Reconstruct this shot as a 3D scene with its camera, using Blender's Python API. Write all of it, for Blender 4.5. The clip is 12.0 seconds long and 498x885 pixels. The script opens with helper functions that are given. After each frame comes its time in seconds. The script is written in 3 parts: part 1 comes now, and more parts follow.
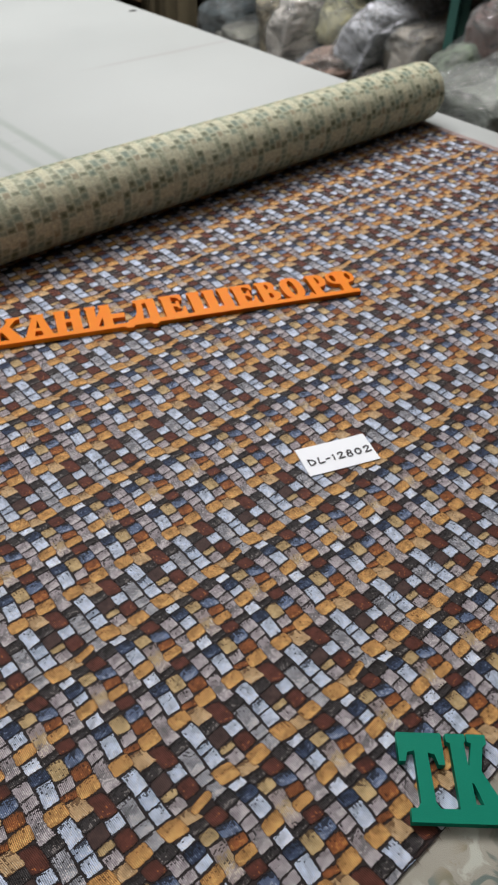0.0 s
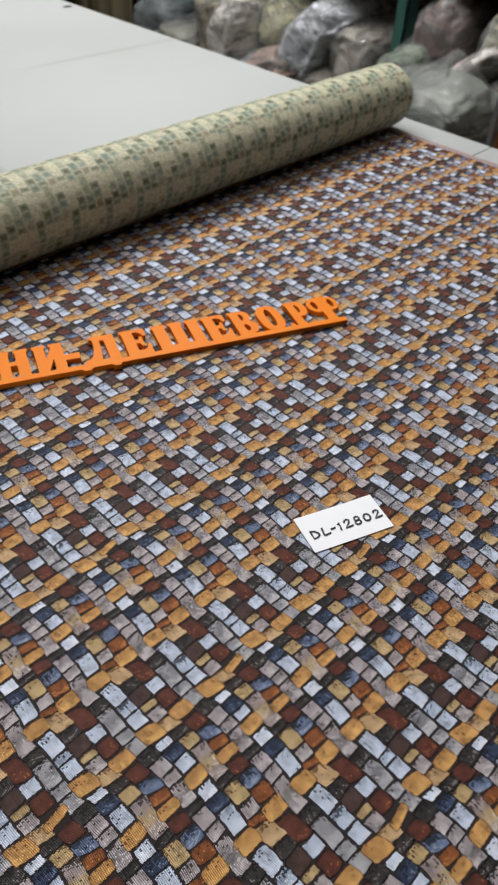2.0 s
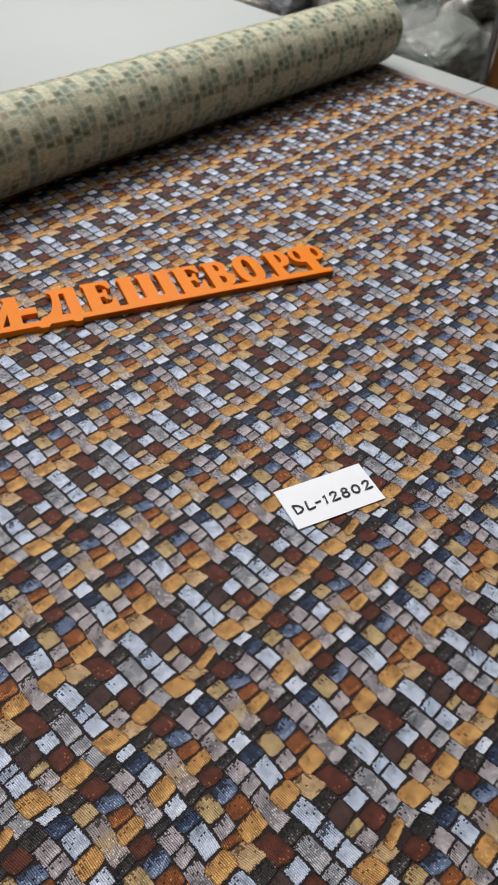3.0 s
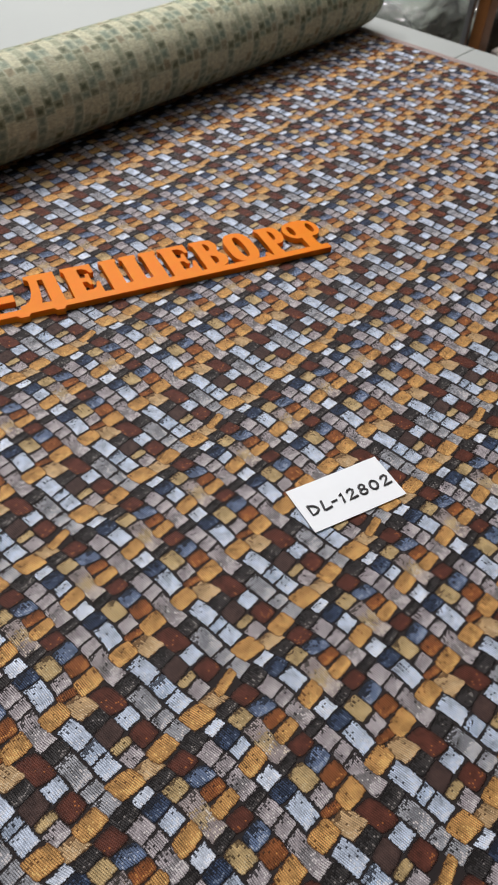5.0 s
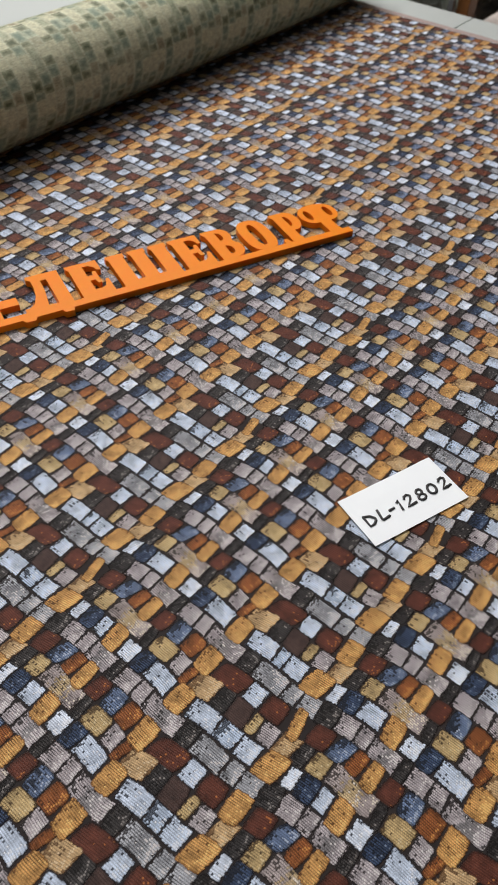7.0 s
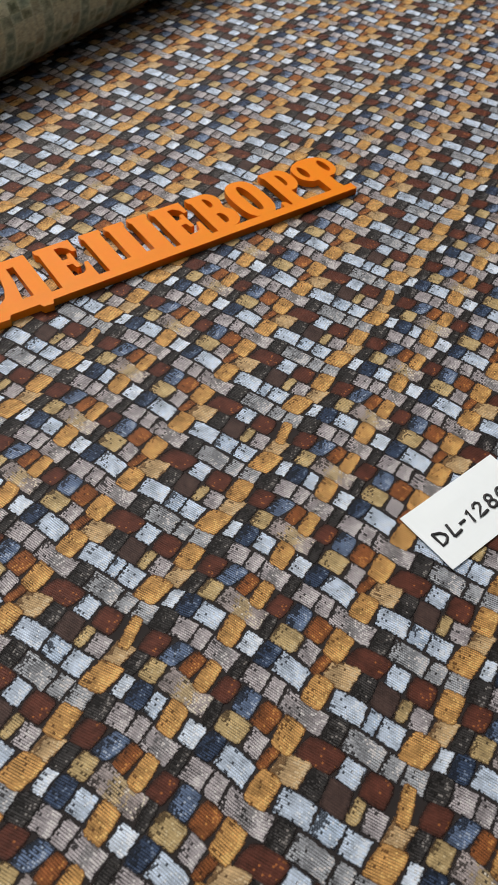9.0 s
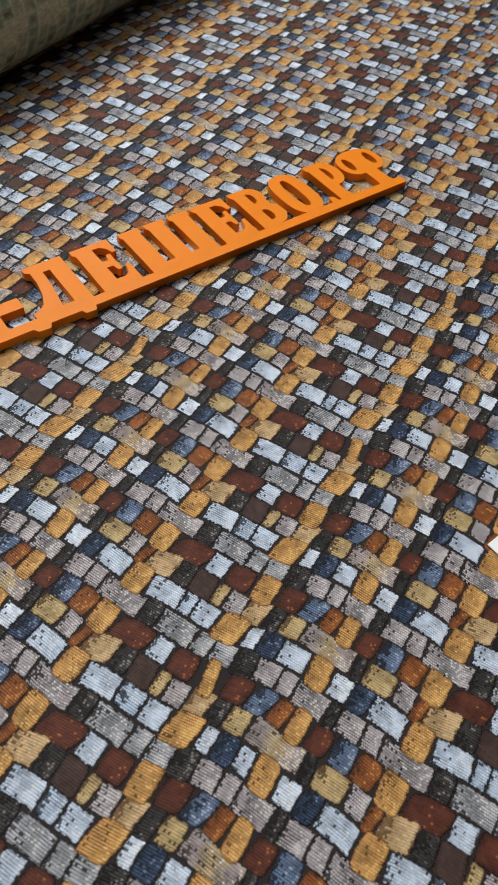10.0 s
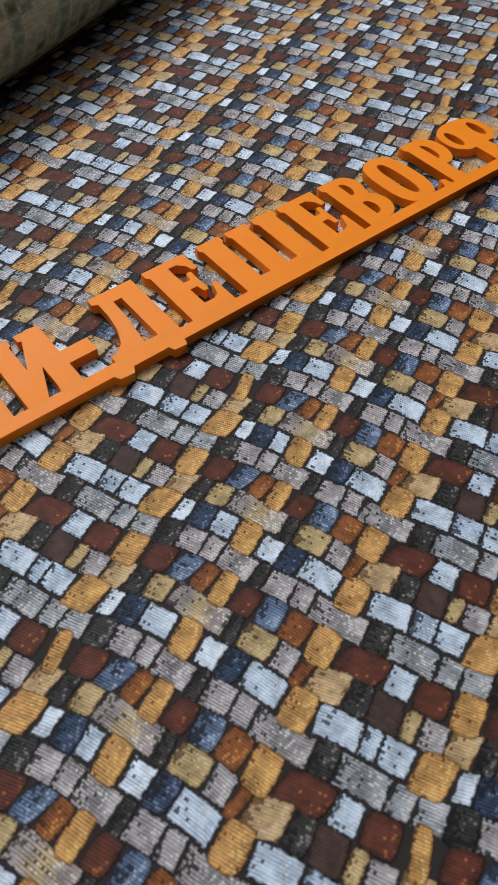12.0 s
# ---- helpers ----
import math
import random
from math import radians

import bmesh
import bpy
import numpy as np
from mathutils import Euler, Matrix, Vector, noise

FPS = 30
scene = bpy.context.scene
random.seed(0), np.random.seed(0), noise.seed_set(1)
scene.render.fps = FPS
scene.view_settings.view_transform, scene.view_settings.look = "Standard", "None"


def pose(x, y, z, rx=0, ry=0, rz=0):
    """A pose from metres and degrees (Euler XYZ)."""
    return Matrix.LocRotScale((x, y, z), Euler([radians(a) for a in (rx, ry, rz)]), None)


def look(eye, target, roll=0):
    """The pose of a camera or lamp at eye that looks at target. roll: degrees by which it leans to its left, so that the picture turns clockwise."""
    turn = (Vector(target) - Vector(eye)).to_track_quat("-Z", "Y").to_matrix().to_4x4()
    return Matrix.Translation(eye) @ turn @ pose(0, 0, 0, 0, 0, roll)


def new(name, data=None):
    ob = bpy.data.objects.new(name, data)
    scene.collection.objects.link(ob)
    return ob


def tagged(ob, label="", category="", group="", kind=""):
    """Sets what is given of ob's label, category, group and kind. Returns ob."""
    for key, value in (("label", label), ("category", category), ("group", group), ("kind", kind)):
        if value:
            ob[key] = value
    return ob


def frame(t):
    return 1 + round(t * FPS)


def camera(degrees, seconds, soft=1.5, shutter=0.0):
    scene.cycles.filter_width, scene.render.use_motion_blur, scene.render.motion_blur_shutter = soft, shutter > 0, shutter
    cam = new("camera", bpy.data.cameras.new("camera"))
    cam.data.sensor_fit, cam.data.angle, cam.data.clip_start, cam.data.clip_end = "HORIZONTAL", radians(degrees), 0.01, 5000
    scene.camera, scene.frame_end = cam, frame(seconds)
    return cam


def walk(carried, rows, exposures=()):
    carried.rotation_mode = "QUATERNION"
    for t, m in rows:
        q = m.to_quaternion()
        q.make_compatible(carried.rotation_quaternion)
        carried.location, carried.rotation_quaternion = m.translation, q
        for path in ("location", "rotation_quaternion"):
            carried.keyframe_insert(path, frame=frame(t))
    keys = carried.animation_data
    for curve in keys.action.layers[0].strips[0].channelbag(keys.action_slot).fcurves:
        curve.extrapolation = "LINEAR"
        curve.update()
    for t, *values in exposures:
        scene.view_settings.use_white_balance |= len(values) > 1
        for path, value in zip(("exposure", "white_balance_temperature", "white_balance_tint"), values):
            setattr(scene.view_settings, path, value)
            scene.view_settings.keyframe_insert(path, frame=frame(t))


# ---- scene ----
cam = camera(37.3, 12.0)
PATH = [
    (0, (-0.309, -0.29, 1.196), (0.674, 0.803, -0.159), 1.5),
    (0.5, (-0.292, -0.261, 1.199), (0.698, 0.852, -0.134), 0.1),
    (1, (-0.281, -0.239, 1.191), (0.743, 0.834, -0.15), 1.7),
    (1.5, (-0.273, -0.217, 1.18), (0.827, 0.795, -0.149), 3.9),
    (2, (-0.266, -0.197, 1.167), (0.829, 0.794, -0.181), 3.6),
    (2.5, (-0.248, -0.182, 1.15), (0.855, 0.763, -0.225), 4.7),
    (3, (-0.232, -0.174, 1.132), (0.844, 0.735, -0.289), 4.5),
    (5, (-0.219, -0.139, 1.111), (0.872, 0.691, -0.345), 4.7),
    (5.5, (-0.217, -0.127, 1.107), (0.895, 0.68, -0.346), 4.7),
    (6, (-0.218, -0.109, 1.103), (0.896, 0.689, -0.354), 3.9),
    (6.5, (-0.22, -0.098, 1.095), (0.918, 0.653, -0.368), 5.2),
    (7, (-0.213, -0.095, 1.088), (0.893, 0.686, -0.384), 3.4),
    (7.2, (-0.208, -0.092, 1.081), (0.895, 0.672, -0.402), 3.4),
    (8.8, (-0.191, -0.033, 1.068), (0.935, 0.564, -0.474), 4.8),
    (9, (-0.189, -0.023, 1.063), (0.926, 0.556, -0.493), 5.0),
    (9.5, (-0.185, -0.002, 1.055), (0.939, 0.54, -0.508), 5.5),
    (10, (-0.184, 0.02, 1.05), (0.926, 0.554, -0.526), 5.9),
    (10.5, (-0.174, 0.035, 1.045), (0.931, 0.561, -0.537), 5.1),
    (11, (-0.17, 0.06, 1.035), (0.915, 0.594, -0.558), 4.4),
    (11.5, (-0.159, 0.076, 1.019), (0.923, 0.622, -0.572), 2.6),
    (12, (-0.149, 0.09, 1.012), (0.909, 0.646, -0.591), 0.2),
]
walk(cam, [(t, look(eye, target, roll)) for t, eye, target, roll in PATH], [(0, 0.31, 6650, 16), (3.2, 0.30, 6650, 15.5), (7.2, 0.29, 6750, 13.5), (9, 0.28, 6800, 10.5), (12, 0.16, 6250, 8.5)])
cam.data.dof.use_dof = True
cam.data.dof.focus_distance = 0.34
cam.data.dof.aperture_fstop = 31.0

# ---- light: two shop tube lights under the ceiling and one added fill, everything else is bounced ----
world = bpy.data.worlds.new("room_air")
scene.world = world
world.use_nodes = True
world.node_tree.nodes["Background"].inputs[0].default_value = (0.75, 0.82, 0.9, 1)
world.node_tree.nodes["Background"].inputs[1].default_value = 0.05


def tube(x, y, z, w, d, power, colour=(1.0, 0.985, 0.985)):
    lamp = bpy.data.lights.new("tube_or_fill_light", "AREA")
    lamp.shape, lamp.size, lamp.size_y, lamp.energy, lamp.color = "RECTANGLE", w, d, power, colour
    ob = new("tube_or_fill_light", lamp)
    ob.matrix_world = pose(x, y, z)
    return ob


tube(0.9, 1.6, 2.75, 1.6, 0.35, 50)
tube(0.75, 0.8, 2.75, 1.6, 0.35, 16)
# added fill lamp, no real tube: brightens the orange sign's front from the left
tube(-1.6, -0.2, 2.75, 1.6, 0.35, 8)

# ---- materials ----
class Nodes:
    """Small builder for node materials."""

    def __init__(self, name):
        self.mat = bpy.data.materials.new(name)
        self.mat.use_nodes = True
        self.tree = self.mat.node_tree
        self.bsdf = self.tree.nodes["Principled BSDF"]

    def node(self, kind):
        return self.tree.nodes.new(kind)

    def put(self, sock, value):
        if isinstance(value, bpy.types.NodeSocket):
            self.tree.links.new(value, sock)
        elif isinstance(value, tuple) and len(value) == 3 and sock.type == "RGBA":
            sock.default_value = (*value, 1)
        else:
            sock.default_value = value

    def math(self, op, a, b=0.0, c=0.0):
        n = self.node("ShaderNodeMath")
        n.operation = op
        for i, v in enumerate((a, b, c)):
            self.put(n.inputs[i], v)
        return n.outputs[0]

    def ramp(self, value, lo, hi, a=0.0, b=1.0):
        n = self.node("ShaderNodeMapRange")
        n.interpolation_type = "SMOOTHSTEP"
        for i, v in enumerate((value, lo, hi, a, b)):
            self.put(n.inputs[i], v)
        return n.outputs[0]

    def mix(self, f, a, b, blend="MIX"):
        n = self.node("ShaderNodeMix")
        n.data_type, n.blend_type = "RGBA", blend
        self.put(n.inputs[0], f)
        self.put(n.inputs[6], a)
        self.put(n.inputs[7], b)
        return n.outputs[2]

    def uv(self, name):
        n = self.node("ShaderNodeUVMap")
        n.uv_map = name
        return n.outputs[0]

    def coords(self, kind="Object"):
        return self.node("ShaderNodeTexCoord").outputs[kind]

    def noise(self, vec, scale, detail=3.0, rough=0.55, distortion=0.0):
        n = self.node("ShaderNodeTexNoise")
        self.put(n.inputs["Vector"], vec)
        n.inputs["Scale"].default_value, n.inputs["Detail"].default_value = scale, detail
        n.inputs["Roughness"].default_value, n.inputs["Distortion"].default_value = rough, distortion
        return n.outputs[0]

    def split(self, vec):
        n = self.node("ShaderNodeSeparateXYZ")
        self.put(n.inputs[0], vec)
        return n.outputs

    def combine(self, x, y, z=0.0):
        n = self.node("ShaderNodeCombineXYZ")
        for i, v in enumerate((x, y, z)):
            self.put(n.inputs[i], v)
        return n.outputs[0]

    def bump(self, height, strength, distance):
        n = self.node("ShaderNodeBump")
        self.put(n.inputs["Height"], height)
        n.inputs["Strength"].default_value, n.inputs["Distance"].default_value = strength, distance
        self.put(self.bsdf.inputs["Normal"], n.outputs[0])

    def finish(self, colour=None, rough=None, **more):
        if colour is not None:
            self.put(self.bsdf.inputs["Base Color"], colour)
        if rough is not None:
            self.put(self.bsdf.inputs["Roughness"], rough)
        for key, value in more.items():
            self.put(self.bsdf.inputs[key.replace("_", " ").title().replace("Ior", "IOR")], value)
        return self.mat


def reverse_weave(name, main, halo, ground, inset=0.42, soft=0.9, patchy=0.0):
    """A motif on the cloth's reverse: thread-stepped outline that fades into the cream ground.
    The 'spot' map holds millimetres from the motif's middle, 'size' its half length and half width."""
    n = Nodes(name)
    a, b, _ = n.split(n.uv("spot"))
    ha, hb, _ = n.split(n.uv("size"))
    weft = n.uv("weft")
    x, y, _ = n.split(weft)
    w = n.node("ShaderNodeTexWhiteNoise")
    w.noise_dimensions = "2D"
    n.put(w.inputs["Vector"], n.combine(n.math("FLOOR", n.math("DIVIDE", x, 0.8)), n.math("FLOOR", n.math("DIVIDE", y, 0.5))))
    dith = n.math("SUBTRACT", w.outputs["Value"], 0.5)
    wob = n.math("SUBTRACT", n.noise(weft, 0.35, 2.0), 0.5)
    ea = n.math("SUBTRACT", ha, n.math("ABSOLUTE", a))
    eb = n.math("SUBTRACT", hb, n.math("ABSOLUTE", b))
    edge = n.math("SMOOTH_MIN", n.math("ADD", ea, 0.35), eb, 0.5)
    edge = n.math("ADD", n.math("ADD", edge, dith), n.math("MULTIPLY", wob, 2.2))
    cloud = n.noise(weft, 0.22, 3.0)
    streak = n.noise(n.combine(n.math("MULTIPLY", x, 0.25), n.math("MULTIPLY", y, 1.1)), 1.0, 3.0)
    value = n.math("ADD", n.math("ADD", 0.97, n.math("MULTIPLY", dith, 0.12)), n.math("MULTIPLY", n.math("SUBTRACT", cloud, 0.5), 0.9))
    value = n.math("ADD", value, n.math("MULTIPLY", n.math("SUBTRACT", streak, 0.5), 1.1))
    grey = n.combine(value, value, value)
    ground_v = n.mix(1.0, ground, grey, "MULTIPLY")
    col = n.mix(n.ramp(edge, inset + 0.02, inset + soft), n.mix(1.0, halo, grey, "MULTIPLY"), n.mix(1.0, main, grey, "MULTIPLY"))
    col = n.mix(n.ramp(edge, inset - 0.6, inset + 0.4), ground_v, col)
    if patchy:
        col = n.mix(n.ramp(n.noise(weft, 0.045, 2.0), 0.34 - patchy, 0.34 + patchy), ground_v, col)
    n.bump(n.math("MULTIPLY", dith, 0.3), 0.5, 0.00006)
    return n.finish(col, 0.6, sheen_weight=0.06, sheen_roughness=0.4, specular_ior_level=0.15)


def motif_weave(name, main, halo, soft=0.7, ragged=0.5, holes=0.25, tail=0.6, dot=0.5, orb=0.0, fleck=None, flecks=0.0, mid=None, sheen=0.05):
    """One woven motif of the face: rows of small raised threads with a thread-stepped outline.
    soft: width of the halo in millimetres; holes: share of ground threads at the two ends; tail: how far they reach
    in; dot: depth of the thread relief in the colour; orb: how round the motif fades; fleck: bright threads at the near end."""
    n = Nodes(name)
    a, b, _ = n.split(n.uv("spot"))
    ha, hb, _ = n.split(n.uv("size"))
    shear, bow, _ = n.split(n.uv("tilt"))
    weft = n.uv("weft")
    x, y, _ = n.split(weft)
    # threads lie in rows along the cloth, each second row shifted by half a stitch
    u = n.math("DIVIDE", x, 0.92)
    row = n.math("FLOOR", u)
    v = n.math("ADD", n.math("DIVIDE", y, 0.80), n.math("MULTIPLY", row, 0.5))
    fu = n.math("MULTIPLY", n.math("ABSOLUTE", n.math("SUBTRACT", n.math("FRACT", u), 0.5)), 2.0)
    fv = n.math("MULTIPLY", n.math("ABSOLUTE", n.math("SUBTRACT", n.math("FRACT", v), 0.5)), 2.0)
    stitch = n.math("MULTIPLY", n.ramp(fu, 1.0, 0.35), n.ramp(fv, 1.05, 0.5, 0.35, 1.0))
    w = n.node("ShaderNodeTexWhiteNoise")
    w.noise_dimensions = "2D"
    n.put(w.inputs["Vector"], n.combine(row, n.math("FLOOR", v)))
    rnd = w.outputs["Value"]
    dith = n.math("SUBTRACT", rnd, 0.5)
    wob = n.math("SUBTRACT", n.noise(weft, 0.30, 2.0), 0.5)
    # slanted, slightly bowed outline
    t = n.math("DIVIDE", b, hb)
    a = n.math("ADD", a, n.math("MULTIPLY", b, shear))
    b = n.math("ADD", b, n.math("MULTIPLY", n.math("MULTIPLY", a, a), bow))
    ea = n.math("SUBTRACT", ha, n.math("ABSOLUTE", a))
    eb = n.math("SUBTRACT", hb, n.math("ABSOLUTE", b))
    edge = n.math("SMOOTH_MIN", ea, eb, 1.6 if orb else 0.7)
    if orb:
        p = n.math("DIVIDE", a, ha)
        rad = n.math("SQRT", n.math("ADD", n.math("MULTIPLY", p, p), n.math("MULTIPLY", t, t)))
        edge = n.math("SUBTRACT", edge, n.math("MULTIPLY", n.ramp(rad, 1.0 - 0.5 * orb, 1.42), 2.6 * orb))
    edge = n.math("ADD", edge, n.math("ADD", n.math("MULTIPLY", dith, ragged), n.math("MULTIPLY", wob, 0.9)))
    cloud = n.math("SUBTRACT", n.noise(weft, 0.16, 3.0), 0.5)
    streak = n.math("SUBTRACT", n.noise(n.combine(n.math("MULTIPLY", x, 1.0), n.math("MULTIPLY", y, 0.22)), 1.0, 2.0), 0.5)
    patch = n.ramp(n.noise(weft, 0.13, 2.0), 0.40, 0.62, 0.35, 1.0)
    value = n.math("ADD", 1.0 - 0.30 * dot, n.math("MULTIPLY", n.math("SUBTRACT", stitch, 0.42), n.math("MULTIPLY", patch, 2.3 * dot)))
    value = n.math("ADD", value, n.math("MULTIPLY", dith, 0.5 * dot + 0.06))
    value = n.math("ADD", value, n.math("MULTIPLY", cloud, 1.7))
    value = n.math("ADD", value, n.math("MULTIPLY", n.math("DIVIDE", a, ha), -0.13))
    value = n.math("ADD", value, n.math("MULTIPLY", streak, 0.8))
    value = n.math("MAXIMUM", value, 0.18)
    body = main
    if mid:
        middle = n.ramp(n.math("ABSOLUTE", n.math("ADD", n.math("DIVIDE", a, ha), n.math("MULTIPLY", dith, 0.5))), 0.45, 0.15)
        body = n.mix(n.math("MULTIPLY", middle, n.math("GREATER_THAN", ha, 5.0)), main, mid)
    col = n.mix(1.0, body, n.combine(value, value, value), "MULTIPLY")
    hv = n.math("ADD", n.math("ADD", 0.85, n.math("MULTIPLY", dith, 0.5)), n.math("MULTIPLY", cloud, 0.6))
    halo_v = n.mix(1.0, halo, n.combine(hv, hv, hv), "MULTIPLY")
    if holes:
        # ground threads come up between the stitches towards both ends
        reach = n.math("MAXIMUM", n.ramp(n.math("DIVIDE", a, ha), 1.0 - tail, 1.0), n.ramp(n.math("DIVIDE", a, ha), -0.62, -1.0, 0.0, 0.8))
        odd = n.math("MULTIPLY", n.math("SUBTRACT", n.math("FRACT", n.math("MULTIPLY", row, 0.5)), 0.25), 0.5)
        up = n.math("GREATER_THAN", n.math("MULTIPLY", n.math("MULTIPLY", reach, n.ramp(n.noise(weft, 0.2, 1.0), 0.42, 0.6, 0.2, 1.9)), 2.2 * holes), n.math("ADD", rnd, odd))
        col = n.mix(n.math("MULTIPLY", up, n.ramp(fv, 1.0, 0.7, 0.3, 0.9)), col, halo_v)
    if fleck:
        near = n.ramp(n.math("DIVIDE", a, ha), 0.35, -0.75)
        lit = n.math("GREATER_THAN", n.math("MULTIPLY", n.math("MULTIPLY", near, flecks), n.ramp(cloud, -0.12, 0.12, 0.3, 1.6)), rnd)
        col = n.mix(n.math("MULTIPLY", lit, n.math("ADD", 0.25, n.math("MULTIPLY", stitch, 0.75))), col, fleck)
    col = n.mix(n.ramp(edge, 0.1, 0.1 + soft), halo_v, col)
    n.bump(n.math("ADD", n.math("MULTIPLY", stitch, 0.55), n.ramp(edge, 0.0, 1.4, 0.0, 0.5)), 0.75, 0.00028)
    return n.finish(col, 0.5, alpha=n.ramp(edge, -0.1, 0.3 + 0.35 * soft), sheen_weight=sheen, sheen_roughness=0.22, sheen_tint=(1.0, 0.84, 0.83), specular_ior_level=0.15)


PALE, STONE = (0.72, 0.78, 0.86), (0.66, 0.64, 0.64)
NAVY, UMBER, BLACK = (0.010, 0.014, 0.024), (0.175, 0.070, 0.021), (0.016, 0.013, 0.0135)
FRONT = {
    "B": motif_weave("woven_light_blue", (0.45, 0.535, 0.655), NAVY, holes=0.14, dot=0.34, fleck=PALE, flecks=0.40, sheen=0.40),
    "S": motif_weave("woven_flecked_blue", (0.35, 0.435, 0.555), NAVY, holes=0.30, tail=1.1, dot=0.45, fleck=PALE, flecks=0.3, sheen=0.40),
    "W": motif_weave("woven_pale_blue", (0.56, 0.64, 0.75), NAVY, holes=0.14, dot=0.3, fleck=(0.82, 0.87, 0.94), flecks=0.55, sheen=0.35),
    "N": motif_weave("woven_navy", (0.028, 0.046, 0.088), NAVY, soft=2.0, holes=0.3, tail=1.6, dot=0.8, orb=0.5, fleck=(0.17, 0.23, 0.34), flecks=0.28, sheen=0.30),
    "U": motif_weave("woven_mid_blue", (0.095, 0.137, 0.225), NAVY, soft=1.8, holes=0.34, tail=1.5, dot=0.7, orb=0.5, fleck=(0.38, 0.46, 0.60), flecks=0.42, sheen=0.30),
    "A": motif_weave("woven_amber", (0.475, 0.260, 0.088), UMBER, soft=1.2, holes=0.10, dot=0.5, orb=0.25, fleck=(0.82, 0.53, 0.19), flecks=0.40, sheen=0.90),
    "T": motif_weave("woven_tan", (0.46, 0.318, 0.168), (0.15, 0.078, 0.033), holes=0.40, tail=0.8, dot=0.36, fleck=(0.68, 0.53, 0.33), flecks=0.3, sheen=0.90),
    "K": motif_weave("woven_khaki", (0.425, 0.316, 0.155), (0.09, 0.054, 0.024), soft=1.2, holes=0.32, tail=0.8, dot=0.4, orb=0.2, fleck=(0.64, 0.52, 0.30), flecks=0.3, sheen=0.85),
    "Q": motif_weave("woven_stone", (0.300, 0.262, 0.258), (0.045, 0.037, 0.033), holes=0.24, dot=0.5, fleck=(0.74, 0.68, 0.58), flecks=0.3, mid=(0.42, 0.322, 0.185), sheen=0.95),
    "G": motif_weave("woven_grey", (0.328, 0.303, 0.318), BLACK, holes=0.20, dot=0.6, fleck=STONE, flecks=0.40, mid=(0.19, 0.185, 0.192), sheen=0.85),
    "L": motif_weave("woven_blue_grey", (0.300, 0.318, 0.346), BLACK, holes=0.20, dot=0.6, fleck=STONE, flecks=0.40, mid=(0.195, 0.206, 0.224), sheen=0.80),
    "R": motif_weave("woven_red_brown", (0.098, 0.031, 0.020), (0.028, 0.012, 0.009), soft=3.2, holes=0.0, dot=0.25, orb=0.7, fleck=(0.40, 0.14, 0.045), flecks=0.12, sheen=0.45),
    "O": motif_weave("woven_rust", (0.225, 0.077, 0.025), (0.085, 0.031, 0.013), soft=2.2, holes=0.1, dot=0.45, orb=0.4, fleck=(0.60, 0.26, 0.075), flecks=0.42, sheen=0.45),
    "M": motif_weave("woven_mauve_brown", (0.064, 0.039, 0.034), (0.026, 0.016, 0.014), soft=2.4, holes=0.0, dot=0.2, orb=0.4, sheen=0.45),
    "D": motif_weave("woven_charcoal", (0.034, 0.032, 0.032), (0.0115, 0.010, 0.010), soft=2.4, holes=0.3, tail=1.7, dot=0.8, orb=0.5, fleck=(0.25, 0.235, 0.225), flecks=0.28, sheen=0.40),
}
# how far each motif spreads over its row (across, along), its height in the layers of thread, and its slant
SPREAD = dict(A=(1.36, 0.93, 2, 0.05), R=(1.30, 1.12, 0, 0.10), O=(1.24, 1.10, 0, 0.10), M=(1.30, 1.15, 0, 0.0), D=(1.30, 1.22, 0, 0.0),
              N=(1.26, 1.14, 0, 0.12), U=(1.26, 1.10, 0, 0.14), T=(1.12, 0.98, 1, 0.05), K=(1.02, 0.97, 1, 0.05), Q=(0.98, 0.99, 1, 0.06))
CREAM = (0.505, 0.545, 0.405)
BACK = {
    "teal": reverse_weave("reverse_teal", (0.19, 0.255, 0.195), (0.36, 0.41, 0.30), CREAM, inset=0.3, patchy=0.22, soft=3.6),
    "dark": reverse_weave("reverse_dark_green", (0.115, 0.138, 0.085), (0.31, 0.335, 0.225), CREAM, inset=0.3, patchy=0.22, soft=3.6),
    "brown": reverse_weave("reverse_brown", (0.31, 0.285, 0.19), (0.43, 0.42, 0.295), CREAM, inset=0.7, patchy=0.2, soft=2.8),
    "pale": reverse_weave("reverse_pale_green", (0.33, 0.365, 0.255), (0.48, 0.49, 0.35), CREAM, inset=0.5, patchy=0.2, soft=2.4),
    "cream": reverse_weave("reverse_cream", (0.52, 0.53, 0.375), (0.54, 0.55, 0.39), CREAM, inset=0.5, soft=1.8),
}
BACK_OF = dict(B="pale", S="teal", W="teal", N="dark", U="teal", A="cream", T="cream", K="teal", Q="pale", G="cream", L="teal", R="brown", O="dark", M="dark", D="dark")


